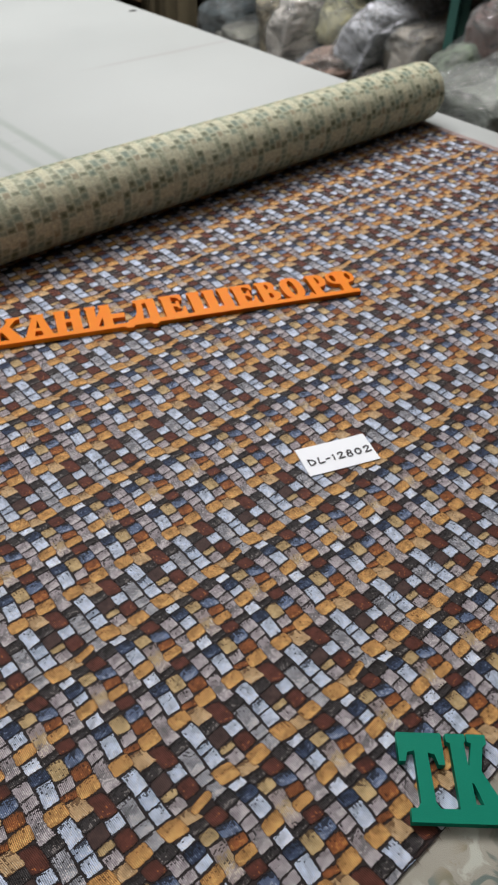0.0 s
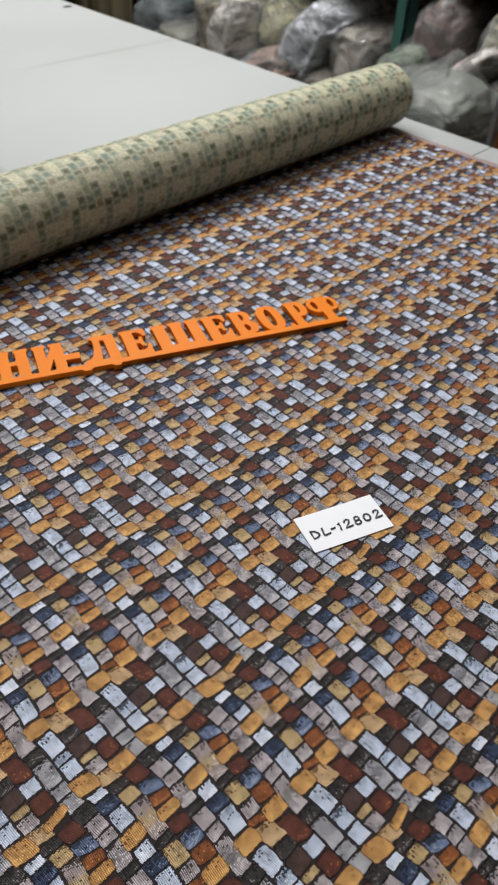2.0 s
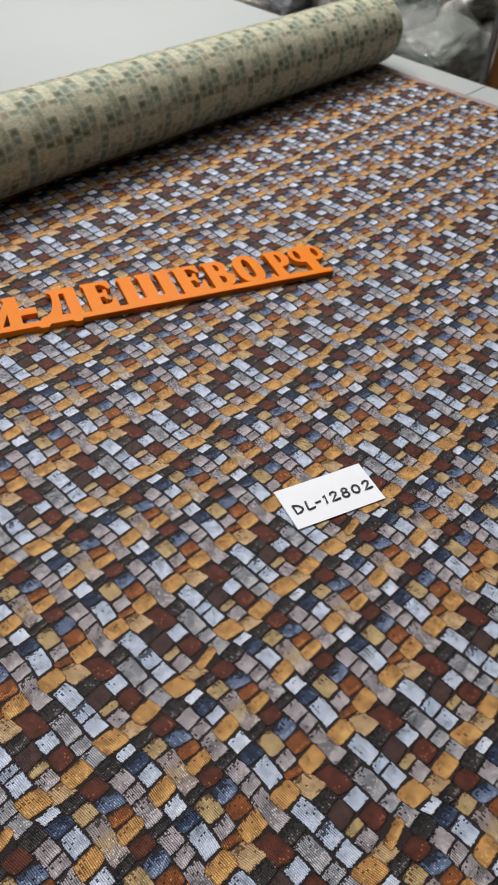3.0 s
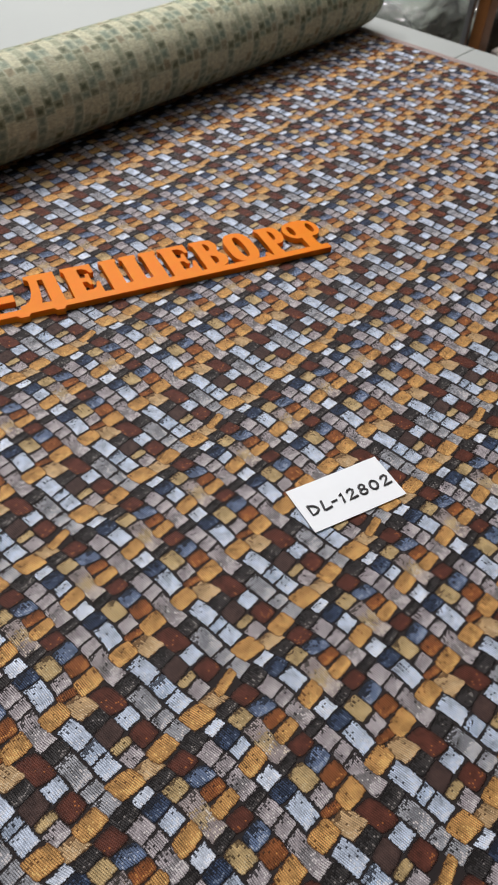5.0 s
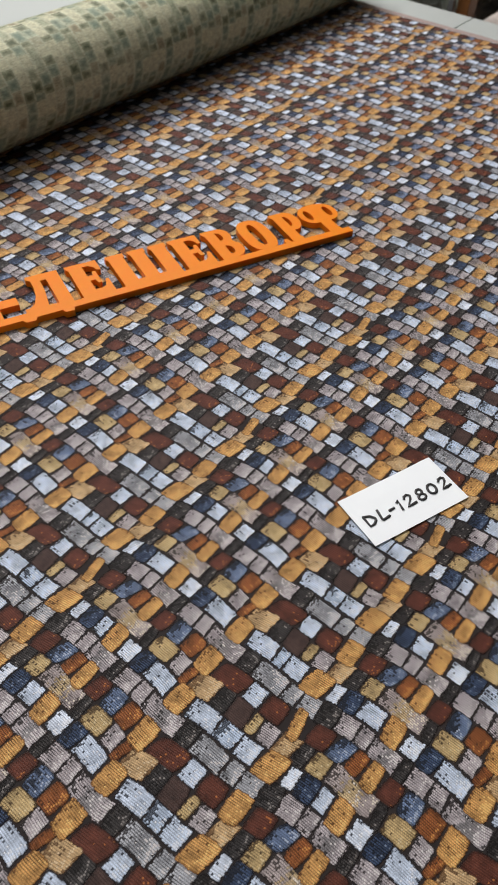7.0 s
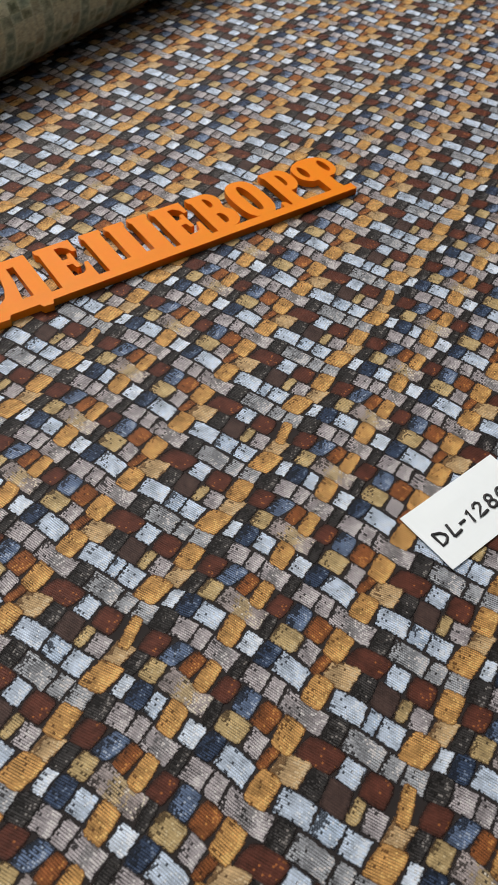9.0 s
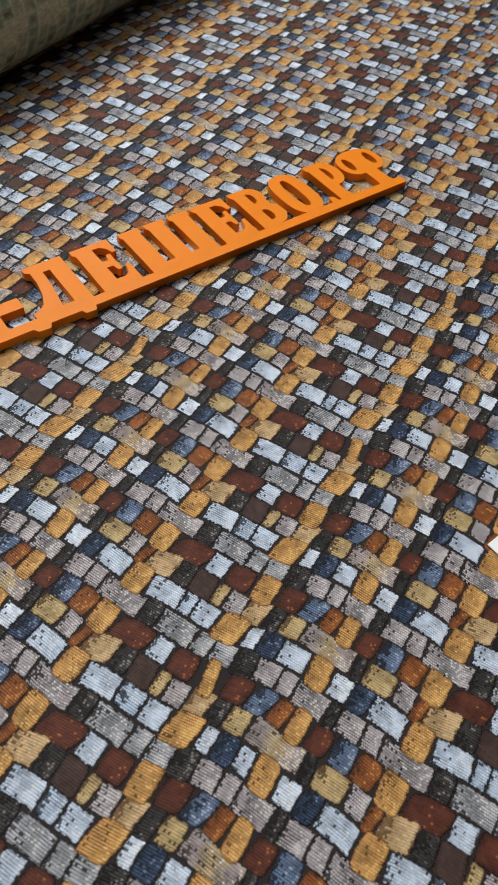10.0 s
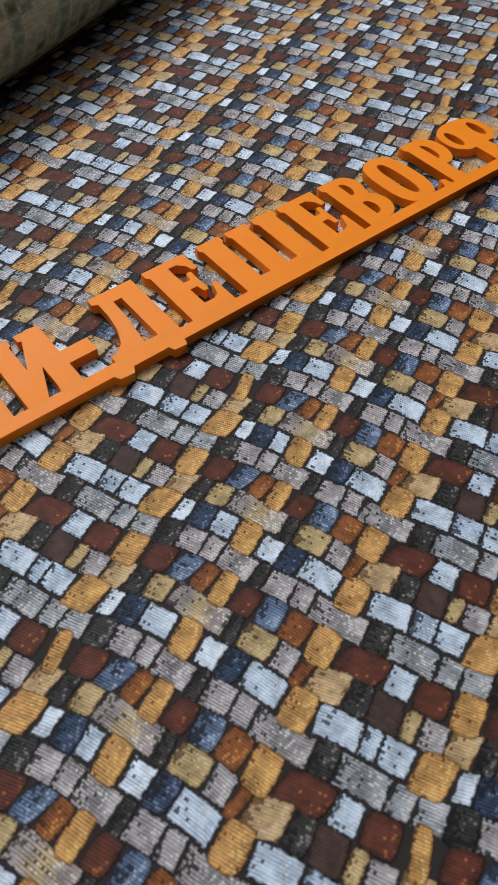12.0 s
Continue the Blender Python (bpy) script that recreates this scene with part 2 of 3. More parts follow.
def plain(name, colour, rough=0.5, vary=0.1, scale=8.0, bumps=0.0, bump_scale=40.0, **more):
    """Painted, moulded or raw surface with soft stains and fine relief."""
    n = Nodes(name)
    o = n.coords()
    stain = n.noise(o, scale, 4.0)
    fine = n.noise(o, scale * 14, 2.0)
    v = n.math("ADD", n.math("ADD", 1.0 - 0.5 * vary, n.math("MULTIPLY", n.math("SUBTRACT", stain, 0.5), 2 * vary)), n.math("MULTIPLY", fine, vary))
    col = n.mix(1.0, colour, n.combine(v, v, v), "MULTIPLY")
    if bumps:
        n.bump(n.noise(o, bump_scale, 4.0), bumps, 0.002)
    return n.finish(col, n.ramp(stain, 0.2, 0.8, rough - 0.06, rough + 0.06), **more)


def fold_shaded_cloth(name, colour):
    """Soft folded cloth; the shade in its folds and between its layers is painted into the colour."""
    n = Nodes(name)
    o = n.coords()
    x, y, z = n.split(o)
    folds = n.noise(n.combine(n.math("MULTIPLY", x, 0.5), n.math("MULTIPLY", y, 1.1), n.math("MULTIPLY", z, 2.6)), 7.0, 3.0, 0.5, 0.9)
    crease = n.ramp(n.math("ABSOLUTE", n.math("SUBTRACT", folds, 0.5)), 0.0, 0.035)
    # painted fold shade: hollows and creases darker, ridges lighter
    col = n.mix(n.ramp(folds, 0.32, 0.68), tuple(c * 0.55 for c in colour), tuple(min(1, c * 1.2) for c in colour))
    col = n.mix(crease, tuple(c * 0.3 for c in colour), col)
    n.bump(n.math("ADD", folds, n.math("MULTIPLY", crease, 0.12)), 0.5, 0.03)
    return n.finish(col, 0.85)


def clear_film(milk):
    """Creased clear packing film: thin and glossy, milky along its creases."""
    n = Nodes("clear_film")
    o = n.coords()
    fine = n.noise(o, 22.0, 4.0, 0.6, 1.6)
    crease = n.math("ABSOLUTE", n.math("SUBTRACT", n.noise(o, 15.0, 3.0, 0.55, 2.2), 0.5))
    veil = n.math("MAXIMUM", n.ramp(fine, 0.42, 0.8, 0.0, 0.55), n.ramp(crease, 0.05, 0.0, 0.0, 0.6))
    n.bump(n.math("ADD", n.math("MULTIPLY", fine, 0.5), n.ramp(crease, 0.10, 0.0, 0.0, 0.3)), 0.35, 0.02)
    return n.finish((0.30, 0.33, 0.32), 0.10, alpha=n.math("ADD", 0.16, n.math("MULTIPLY", veil, 0.8 * milk + 0.2)), specular_ior_level=0.9)


PAPER = plain("white_card", (0.90, 0.97, 1.0), 0.6, 0.02, 60)
INK = plain("black_ink", (0.012, 0.012, 0.014), 0.5, 0.02, 60)
ORANGE = plain("orange_plastic", (0.82, 0.236, 0.013), 0.42, 0.05, 30, 0.06, 900, specular_ior_level=0.12, subsurface_weight=0.4, subsurface_radius=(1.0, 0.4, 0.08), subsurface_scale=0.003)
GREEN = plain("green_plastic", (0.0, 0.235, 0.15), 0.5, 0.06, 30, 0.06, 900, specular_ior_level=0.1)
SELVEDGE = plain("selvedge_cloth", (0.30, 0.24, 0.22), 0.8, 0.25, 120, 0.3, 1800)
UNDER_WEAVE = plain("under_weave", (0.018, 0.0135, 0.013), 0.9, 0.3, 300)
CUT_EDGE = plain("cloth_edge", (0.10, 0.07, 0.05), 0.9, 0.3, 300)
FLOOR = plain("concrete_floor", (0.16, 0.15, 0.14), 0.7, 0.25, 3, 0.2, 60)
WALL = plain("dull_wall_paint", (0.20, 0.20, 0.18), 0.8, 0.12, 2, 0.1, 60)
CEILING = plain("ceiling_paint", (0.7, 0.7, 0.68), 0.85, 0.05, 2)
RACK_GREEN = plain("green_rack_paint", (0.033, 0.105, 0.088), 0.4, 0.25, 14, 0.1, 120)
BEAM_ORANGE = plain("orange_rack_paint", (0.23, 0.056, 0.016), 0.45, 0.25, 14, 0.1, 120)
BOARD = plain("raw_chipboard", (0.30, 0.20, 0.11), 0.75, 0.3, 30, 0.2, 300)
TIMBER = plain("stained_timber", (0.30, 0.12, 0.035), 0.55, 0.35, 18, 0.2, 150)
STEEL = plain("grey_steel", (0.30, 0.31, 0.31), 0.4, 0.15, 20, metallic=0.6)
CARD = plain("brown_cardboard", (0.33, 0.22, 0.12), 0.8, 0.2, 10, 0.2, 120)
CORE = plain("cardboard_core", (0.40, 0.30, 0.18), 0.85, 0.2, 60)


def laminate():
    n = Nodes("white_laminate")
    o = n.coords()
    x, y, _ = n.split(o)
    big = n.noise(o, 1.7, 3.0)
    smear = n.noise(n.combine(n.math("MULTIPLY", x, 3.0), n.math("MULTIPLY", y, 22.0)), 1.0, 4.0)
    v = n.math("ADD", 0.93, n.math("MULTIPLY", n.math("SUBTRACT", big, 0.5), 0.14))
    v = n.math("SUBTRACT", v, n.math("MULTIPLY", n.ramp(smear, 0.62, 0.8), 0.06))
    col = n.mix(1.0, (0.448, 0.496, 0.480), n.combine(v, v, v), "MULTIPLY")
    # worn greenish drag marks along the table
    w1 = n.math("ABSOLUTE", n.math("SUBTRACT", x, n.math("ADD", 0.150, n.math("MULTIPLY", big, 0.012))))
    w2 = n.math("ABSOLUTE", n.math("SUBTRACT", x, 0.118))
    w3 = n.math("ABSOLUTE", n.math("SUBTRACT", x, 0.085))
    fade = n.math("MULTIPLY", n.ramp(y, 0.95, 0.72), n.ramp(smear, 0.35, 0.6, 0.5, 1.0))
    for w, k in ((w1, 0.60), (w2, 0.48), (w3, 0.34)):
        col = n.mix(n.math("MULTIPLY", n.math("MULTIPLY", n.ramp(w, 0.011, 0.002), fade), k), col, (0.27, 0.33, 0.29))
    # a grey rub mark across the table
    rub = n.math("MULTIPLY", n.ramp(n.math("ABSOLUTE", n.math("SUBTRACT", y, n.math("ADD", 0.915, n.math("MULTIPLY", big, 0.03)))), 0.010, 0.001), n.ramp(x, 0.34, 0.48))
    col = n.mix(n.math("MULTIPLY", rub, 0.38), col, (0.30, 0.29, 0.28))
    return n.finish(col, n.ramp(big, 0.3, 0.7, 0.32, 0.45))


TABLETOP = laminate()

# ---- builders ----
def mesh_ob(name, bm, material, parent=None, label="", smooth=False):
    data = bpy.data.meshes.new(name)
    bm.to_mesh(data)
    bm.free()
    for m in material if isinstance(material, (list, tuple)) else (material,):
        data.materials.append(m)
    if smooth:
        data.shade_smooth()
    ob = new(name, data)
    ob.parent = parent
    if label:
        tagged(ob, label)
    return ob


def part(name, bm, material, parent, label="", smooth=False):
    return mesh_ob(name, bm, material, parent, label, smooth)


def thing(name, label, category, at=(0, 0, 0), turn=0.0, group="", kind=""):
    ob = new(name)
    ob.empty_display_size = 0.05
    ob.matrix_world = pose(*at, 0, 0, turn)
    return tagged(ob, label, category, group, kind)


def box(x0, x1, y0, y1, z0, z1, bevel=0.0, bm=None):
    bm = bm or bmesh.new()
    made = bmesh.ops.create_cube(bm, size=1)["verts"]
    for v in made:
        v.co = Vector(((x0 + x1) / 2 + v.co.x * (x1 - x0), (y0 + y1) / 2 + v.co.y * (y1 - y0), (z0 + z1) / 2 + v.co.z * (z1 - z0)))
    if bevel:
        edges = list({e for v in made for e in v.link_edges})
        bmesh.ops.bevel(bm, geom=edges, offset=bevel, segments=2, profile=0.7, affect="EDGES")
    return bm


def cut_shape(name, outline, holes, thick, material, parent, scale=0.001, label=""):
    """A flat shape with holes, cut from sheet, as a closed mesh."""
    curve = bpy.data.curves.new(name, "CURVE")
    curve.dimensions, curve.fill_mode, curve.extrude = "2D", "BOTH", thick / 2
    for loop in (outline, *holes):
        s = curve.splines.new("POLY")
        s.points.add(len(loop) - 1)
        for p, (x, y) in zip(s.points, loop):
            p.co = (x * scale, y * scale, 0, 1)
        s.use_cyclic_u = True
    tmp = new(name, curve)
    data = bpy.data.meshes.new_from_object(tmp.evaluated_get(bpy.context.evaluated_depsgraph_get()))
    bpy.data.objects.remove(tmp)
    bpy.data.curves.remove(curve)
    for v in data.vertices:
        v.co.z += thick / 2
    data.materials.clear()
    data.materials.append(material)
    data.name = name
    ob = new(name, data)
    ob.parent = parent
    if label:
        tagged(ob, label)
    return ob


def arc(cx, cy, rx, ry, a0, a1, steps=10, power=1.0):
    out = []
    for i in range(steps + 1):
        a = radians(a0 + (a1 - a0) * i / steps)
        c, s = math.cos(a), math.sin(a)
        out.append((cx + rx * math.copysign(abs(c) ** power, c), cy + ry * math.copysign(abs(s) ** power, s)))
    return out


# ---- the setting ----
def slab(name, dims, material, label, category, kind="structure"):
    return tagged(mesh_ob(name, box(*dims), material), label, category, kind=kind)


slab("floor", (-3.0, 2.6, -3.0, 4.2, -0.1, 0.0), FLOOR, "grey bare concrete floor under the tables", "floor")
slab("ceiling", (-3.0, 2.6, -3.0, 4.2, 2.9, 3.0), CEILING, "plain pale painted ceiling over the room", "ceiling")
slab("wall_north", (-3.0, 2.6, 4.2, 4.3, 0.0, 2.9), WALL, "plain dull grey-green painted wall", "wall")
slab("wall_south", (-3.0, 2.6, -3.1, -3.0, 0.0, 2.9), WALL, "plain dull grey-green painted wall", "wall")
slab("wall_east", (2.6, 2.7, -3.0, 4.2, 0.0, 2.9), WALL, "plain dull grey-green painted wall behind the rack", "wall")
slab("wall_west", (-3.1, -3.0, -3.0, 4.2, 0.0, 2.9), WALL, "plain dull grey-green painted wall", "wall")

# ---- cutting table ----
TOP = 0.7985
table = thing("cutting_table", "long white laminate cutting table with worn scuffed top", "table", (0, 0, 0))
SEAM, EDGE = 0.270, 0.708
part("table_panel", box(-1.0, EDGE, -1.0, SEAM - 0.0006, TOP - 0.028, TOP, 0.0012), TABLETOP, table, "white laminate panel with worn edge")
part("table_panel", box(-1.0, EDGE, SEAM + 0.0006, 2.6, TOP - 0.028, TOP, 0.0012), TABLETOP, table, "white laminate panel with rub marks")
for lx in (-0.92, EDGE - 0.10):
    part("rail", box(lx, lx + 0.04, -0.95, 2.55, TOP - 0.10, TOP - 0.029), STEEL, table)
    for ly in (-0.9, 0.8, 2.45):
        part("leg", box(lx, lx + 0.04, ly, ly + 0.04, 0.0, TOP - 0.101, 0.003), STEEL, table)
bm = bmesh.new()
bmesh.ops.create_circle(bm, cap_ends=True, segments=9, radius=0.008)
for v in bm.verts:
    v.co = Vector((0.684 + v.co.x * (1.3 + 0.4 * noise.noise(v.co * 300)), 1.224 + v.co.y * (0.8 + 0.5 * noise.noise(v.co * 400)), TOP + 0.0006))
part("chip", bm, INK, table, "dark chip in the laminate")

# ---- the woven cloth ----
PX, PY, X0, Y0 = 0.0390, 0.1133, -0.0838, 0.0949
UNIT = PY / 11.65
STRIPS = (
    (-0.65, "B1.37 A1.06 B1.42 N.8 W.8 A.95 B1.05 N.8 W.57 A1.25 B.98 S.6"),
    (0.17, "T1.23 O.5 G.78 K1.22 D.45 Q2.08 K.9 D.62 T.87 G.8 K.53 M.95 D.72"),
    (-0.67, "R1.6 A1.05 O.87 U.87 R.9 A.8 O.7 U.85 R1.03 A1.0 R1.1 B.88"),
    (-0.30, "D.73 G1.85 G.7 G.98 D.48 G1.33 G.66 G.88 D.78 L.89 L.75 L1.62"),
)


def motifs(xa, xb, ya, yb):
    """Rectangles of the repeat (colour, x0, x1, y0, y1 and a bend) that cover a stretch of cloth.
    The blue rows slip a little from one repeat to the next, and one amber motif in three is a narrow bone shape."""
    w = PX / 4
    out = []
    for k in range(math.floor((xa - X0) / PX) - 1, math.ceil((xb - X0) / PX) + 2):
        for i, (start, row) in enumerate(STRIPS):
            xm = X0 + k * PX + i * w
            if xm + w / 2 < xa or xm - w / 2 > xb:
                continue
            for r in range(math.floor((ya - Y0) / PY) - 2, math.ceil((yb - Y0) / PY) + 2):
                y = Y0 + r * PY + start * UNIT
                for q, token in enumerate(row.split()):
                    length = float(token[1:]) * UNIT
                    slip = (0.05, -0.22, -0.45)[k % 3] * UNIT if i == 0 and q > 5 else 0.0
                    if y + length > ya and y < yb:
                        h = (i * 31 + q * 17) % 7 / 6 - 0.5
                        out.append((token[0], max(xa, xm - w / 2), min(xb, xm + w / 2), max(ya, y + slip * (q > 6)), min(yb, y + length + slip * (q < 11)), h if i != 2 or q != 9 else 2.0 * (k % 3 == 2)))
                    y += length
    return out


def woven_sheet(name, spots, codes, materials, place, parent, label, face=True):
    """One side of the cloth: every motif a small padded patch of thread. On the face the motifs overlap as woven
    floats do; on the reverse they meet edge to edge."""
    keys = list(materials)
    verts, faces, mats = [], [], []
    maps = {"spot": [], "size": [], "weft": [], "tilt": []}
    for code, x0, x1, y0, y1, h in spots:
        if x1 - x0 < 1e-3 or y1 - y0 < 1e-3:
            continue
        base = len(verts)
        bone, h = h == 2.0, min(h, 0.5)
        wide, long, layer, slant = SPREAD.get(code, (0.945, 0.975, 1, 0.0)) if face else (1.0, 1.0, 0, 0.0)
        hx, hy, cx, cy = (x1 - x0) / 2 * wide, (y1 - y0) / 2 * long, (x0 + x1) / 2, (y0 + y1) / 2
        if face and bone:
            hx, hy, slant = hx * 1.12, hy * 0.62, -0.10
        shear = slant * (1.0 + 1.2 * h) + 0.08 * h if face else 0.0
        bow = 0.012 * math.sin(h * 9.0 + hy * 4000) if face else 0.0
        mx, my = (hx + 0.0012, hy + 0.0012 + abs(shear) * hx) if face else (hx, hy)
        steps = (-1.0, -0.55, 0.55, 1.0)
        for v in steps:
            for u in steps:
                dome = 0.00010 if face and abs(u) < 0.9 and abs(v) < 0.9 else 0.0
                verts.append(place(cx + u * mx, cy + v * my, 0.00003 + 0.00008 * layer + dome))
        for j in range(3):
            for i in range(3):
                ids = (j * 4 + i, j * 4 + i + 1, j * 4 + i + 5, j * 4 + i + 4)
                faces.append([base + d for d in ids])
                mats.append(keys.index(codes(code)))
                for d in ids:
                    u, v = steps[d % 4], steps[d // 4]
                    maps["spot"].extend((v * my * 1000, u * mx * 1000))
                    maps["size"].extend((hy * 1000, hx * 1000))
                    maps["tilt"].extend((shear, bow))
                    maps["weft"].extend(((cx + u * mx) * 1000, (cy + v * my) * 1000))
    data = bpy.data.meshes.new(name)
    data.from_pydata(verts, [], faces)
    for key in keys:
        data.materials.append(materials[key])
    data.polygons.foreach_set("material_index", mats)
    for uv, values in maps.items():
        data.uv_layers.new(name=uv).data.foreach_set("uv", values)
    data.shade_smooth()
    data.update()
    ob = new(name, data)
    ob.parent = parent
    return tagged(ob, label, kind="stuff")


CLOTH_X0, CLOTH_X1, CLOTH_Y0, CLOTH_Y1, CLOTH_Z = -0.78, 0.645, -0.2525, 0.43, 0.7998


def wave(x, y):
    """The cloth lies a little uneven on the table."""
    return 0.0004 * noise.noise(Vector((x * 6, y * 6, 0.3)))


WANDER = ((0.0, -0.06), (1.3, -0.22), (2.5, 0.03), (3.5, 0.08), (4.3, 0.05), (5.2, 0.12), (6.1, 0.22), (6.9, 0.20), (7.6, 0.10), (8.5, -0.06), (9.5, -0.12), (10.5, -0.10), (11.65, -0.06))


def pull(x, y):
    """The weave's rows wander sideways a little, alike in every repeat."""
    v = (y - Y0) / UNIT % 11.65
    for (v0, d0), (v1, d1) in zip(WANDER, WANDER[1:]):
        if v <= v1:
            f = (v - v0) / (v1 - v0)
            dx = d0 + (d1 - d0) * f * f * (3 - 2 * f)
            break
    u = 2 * math.pi * (x - X0) / PX
    k = max(0.0, min(1.0, (x - CLOTH_X0) / 0.02, (CLOTH_X1 - x) / 0.02, (y - CLOTH_Y0) / 0.02))
    return x + k * dx * PX / 4, y + k * 0.0004 * math.sin(u + v * 1.08)


cloth = thing("mosaic_fabric", "unrolled jacquard fabric woven with a small brown, blue and amber mosaic", "fabric", (0, 0, 0))
woven_sheet("woven_face", motifs(CLOTH_X0, CLOTH_X1, CLOTH_Y0, CLOTH_Y1), lambda c: c, FRONT, lambda x, y, d: (*pull(x, y), CLOTH_Z + d + wave(x, y)), cloth, "mosaic of blue, amber, grey and red-brown motifs")
bm = bmesh.new()
bmesh.ops.create_grid(bm, x_segments=70, y_segments=36, size=0.5)
for v in bm.verts:
    x, y = CLOTH_X0 + (v.co.x + 0.5) * (CLOTH_X1 - CLOTH_X0), CLOTH_Y0 + (v.co.y + 0.5) * (CLOTH_Y1 - CLOTH_Y0)
    v.co = Vector((x, y, CLOTH_Z + wave(x, y) - 0.00003))
bmesh.ops.solidify(bm, geom=bm.faces[:], thickness=0.0005)
part("ground_weave", bm, UNDER_WEAVE, cloth, "dark ground threads between the motifs")
bm = bmesh.new()
rows = [[bm.verts.new((CLOTH_X1 + dx + (0.0012 * noise.noise(Vector((0, i * 0.35, 1))) if dx > 0.005 else 0), CLOTH_Y0 + i * 0.008, CLOTH_Z + (0 if dx < 0.012 else -0.0008))) for dx in (0.0, 0.008, 0.013)] for i in range(86)]
for r0, r1 in zip(rows, rows[1:]):
    for a in range(2):
        bm.faces.new((r0[a], r0[a + 1], r1[a + 1], r1[a]))
part("selvedge", bm, SELVEDGE, cloth, "plain brownish selvedge")
# loose ends of warp along the cut edge
bm = bmesh.new()
for i in range(560):
    x = CLOTH_X0 + 0.01 + random.random() * (CLOTH_X1 - CLOTH_X0 - 0.02)
    l, d = 0.001 + 0.0025 * random.random(), random.uniform(-0.0012, 0.0012)
    a, b, c = (bm.verts.new(p) for p in ((x, CLOTH_Y0 + 0.0005, CLOTH_Z + 0.0001), (x + 0.0006, CLOTH_Y0 + 0.0005, CLOTH_Z + 0.0001), (x + d, CLOTH_Y0 - l, CLOTH_Z - 0.0003)))
    bm.faces.new((a, b, c))
tagged(part("fringe", bm, CUT_EDGE, cloth, "frayed thread ends"), kind="stuff")

# ---- the rest of the bolt ----
R_ROLL, Y_ROLL = 0.0405, 0.4150
ROLL_X0, ROLL_X1 = -0.79, 0.666
Z_ROLL = CLOTH_Z + 0.0006 + R_ROLL
roll = thing("fabric_roll", "rolled bolt of the mosaic fabric, pale cream reverse side out", "fabric roll", (0, Y_ROLL, Z_ROLL))


def on_roll(x, s, d):
    a = s / R_ROLL
    end = max(0.0, (abs(x - (ROLL_X0 + ROLL_X1) / 2) - (ROLL_X1 - ROLL_X0) / 2 + 0.022) / 0.022)
    r = R_ROLL - 0.010 * end ** 2.5 + d + 0.0007 * noise.noise(Vector((x * 5, math.cos(a), math.sin(a))))
    return (x, -r * math.sin(a), r * math.cos(a))


woven_sheet("reverse_face", motifs(ROLL_X0, ROLL_X1, 0.0, 2 * math.pi * R_ROLL), lambda c: BACK_OF[c], BACK, on_roll, roll, "cream reverse with teal and brown flecks", face=False)
for side, x in ((-1, ROLL_X0), (1, ROLL_X1)):
    bm = bmesh.new()
    turns = [(0.016 + 0.0145 * i / 180, i * 0.2094) for i in range(181)]
    inner = [bm.verts.new((x - side * 0.0005, -r * math.sin(a), r * math.cos(a))) for r, a in turns]
    outer = [bm.verts.new((x + side * (0.0006 if i % 2 else 0.0), -(r + 0.0024) * math.sin(a), (r + 0.0024) * math.cos(a))) for i, (r, a) in enumerate(turns)]
    for i in range(180):
        bm.faces.new((inner[i], inner[i + 1], outer[i + 1], outer[i]))
    part("roll_end", bm, SELVEDGE, roll, "spiral of fabric layers")
bm = bmesh.new()
bmesh.ops.create_cone(bm, cap_ends=False, segments=32, radius1=0.0165, radius2=0.0165, depth=ROLL_X1 - ROLL_X0 - 0.002, matrix=pose((ROLL_X0 + ROLL_X1) / 2, 0, 0, 0, 90, 0))
part("core_tube", bm, CORE, roll, "brown cardboard tube", True)

# ---- the turned-over end of the cloth beyond the cut edge ----
under = thing("fabric_underlay", "pale cream fabric with teal blotches lying on the table", "fabric", (0, 0, 0))


def blotched():
    n = Nodes("blotched_reverse")
    o = n.coords()
    x, y, _ = n.split(o)
    blot = n.noise(o, 62.0, 3.0, 0.55, 0.8)
    tint = n.noise(o, 31.0, 2.0)
    col = n.mix(n.ramp(n.noise(o, 14.0, 3.0), 0.3, 0.7), (0.29, 0.285, 0.225), (0.40, 0.395, 0.33))
    inside = n.ramp(n.math("ADD", y, n.math("MULTIPLY", tint, 0.02)), -0.246, -0.258)
    patch = n.mix(n.ramp(tint, 0.4, 0.6), (0.10, 0.165, 0.150), (0.27, 0.225, 0.11))
    pale = n.math("MULTIPLY", n.ramp(blot, 0.46, 0.36), inside)
    col = n.mix(n.math("MULTIPLY", pale, 0.85), col, (0.54, 0.58, 0.50))
    col = n.mix(n.math("MULTIPLY", n.math("MULTIPLY", n.ramp(blot, 0.49, 0.58), inside), 0.8), col, patch)
    n.bump(n.noise(o, 1500.0, 2.0), 0.4, 0.0005)
    return n.finish(col, 0.8)


bm = box(-0.8, 0.655, -0.62, -0.235, TOP + 0.00005, TOP + 0.00018)
part("cloth_sheet", bm, blotched(), under, "cream cloth with teal blotches")

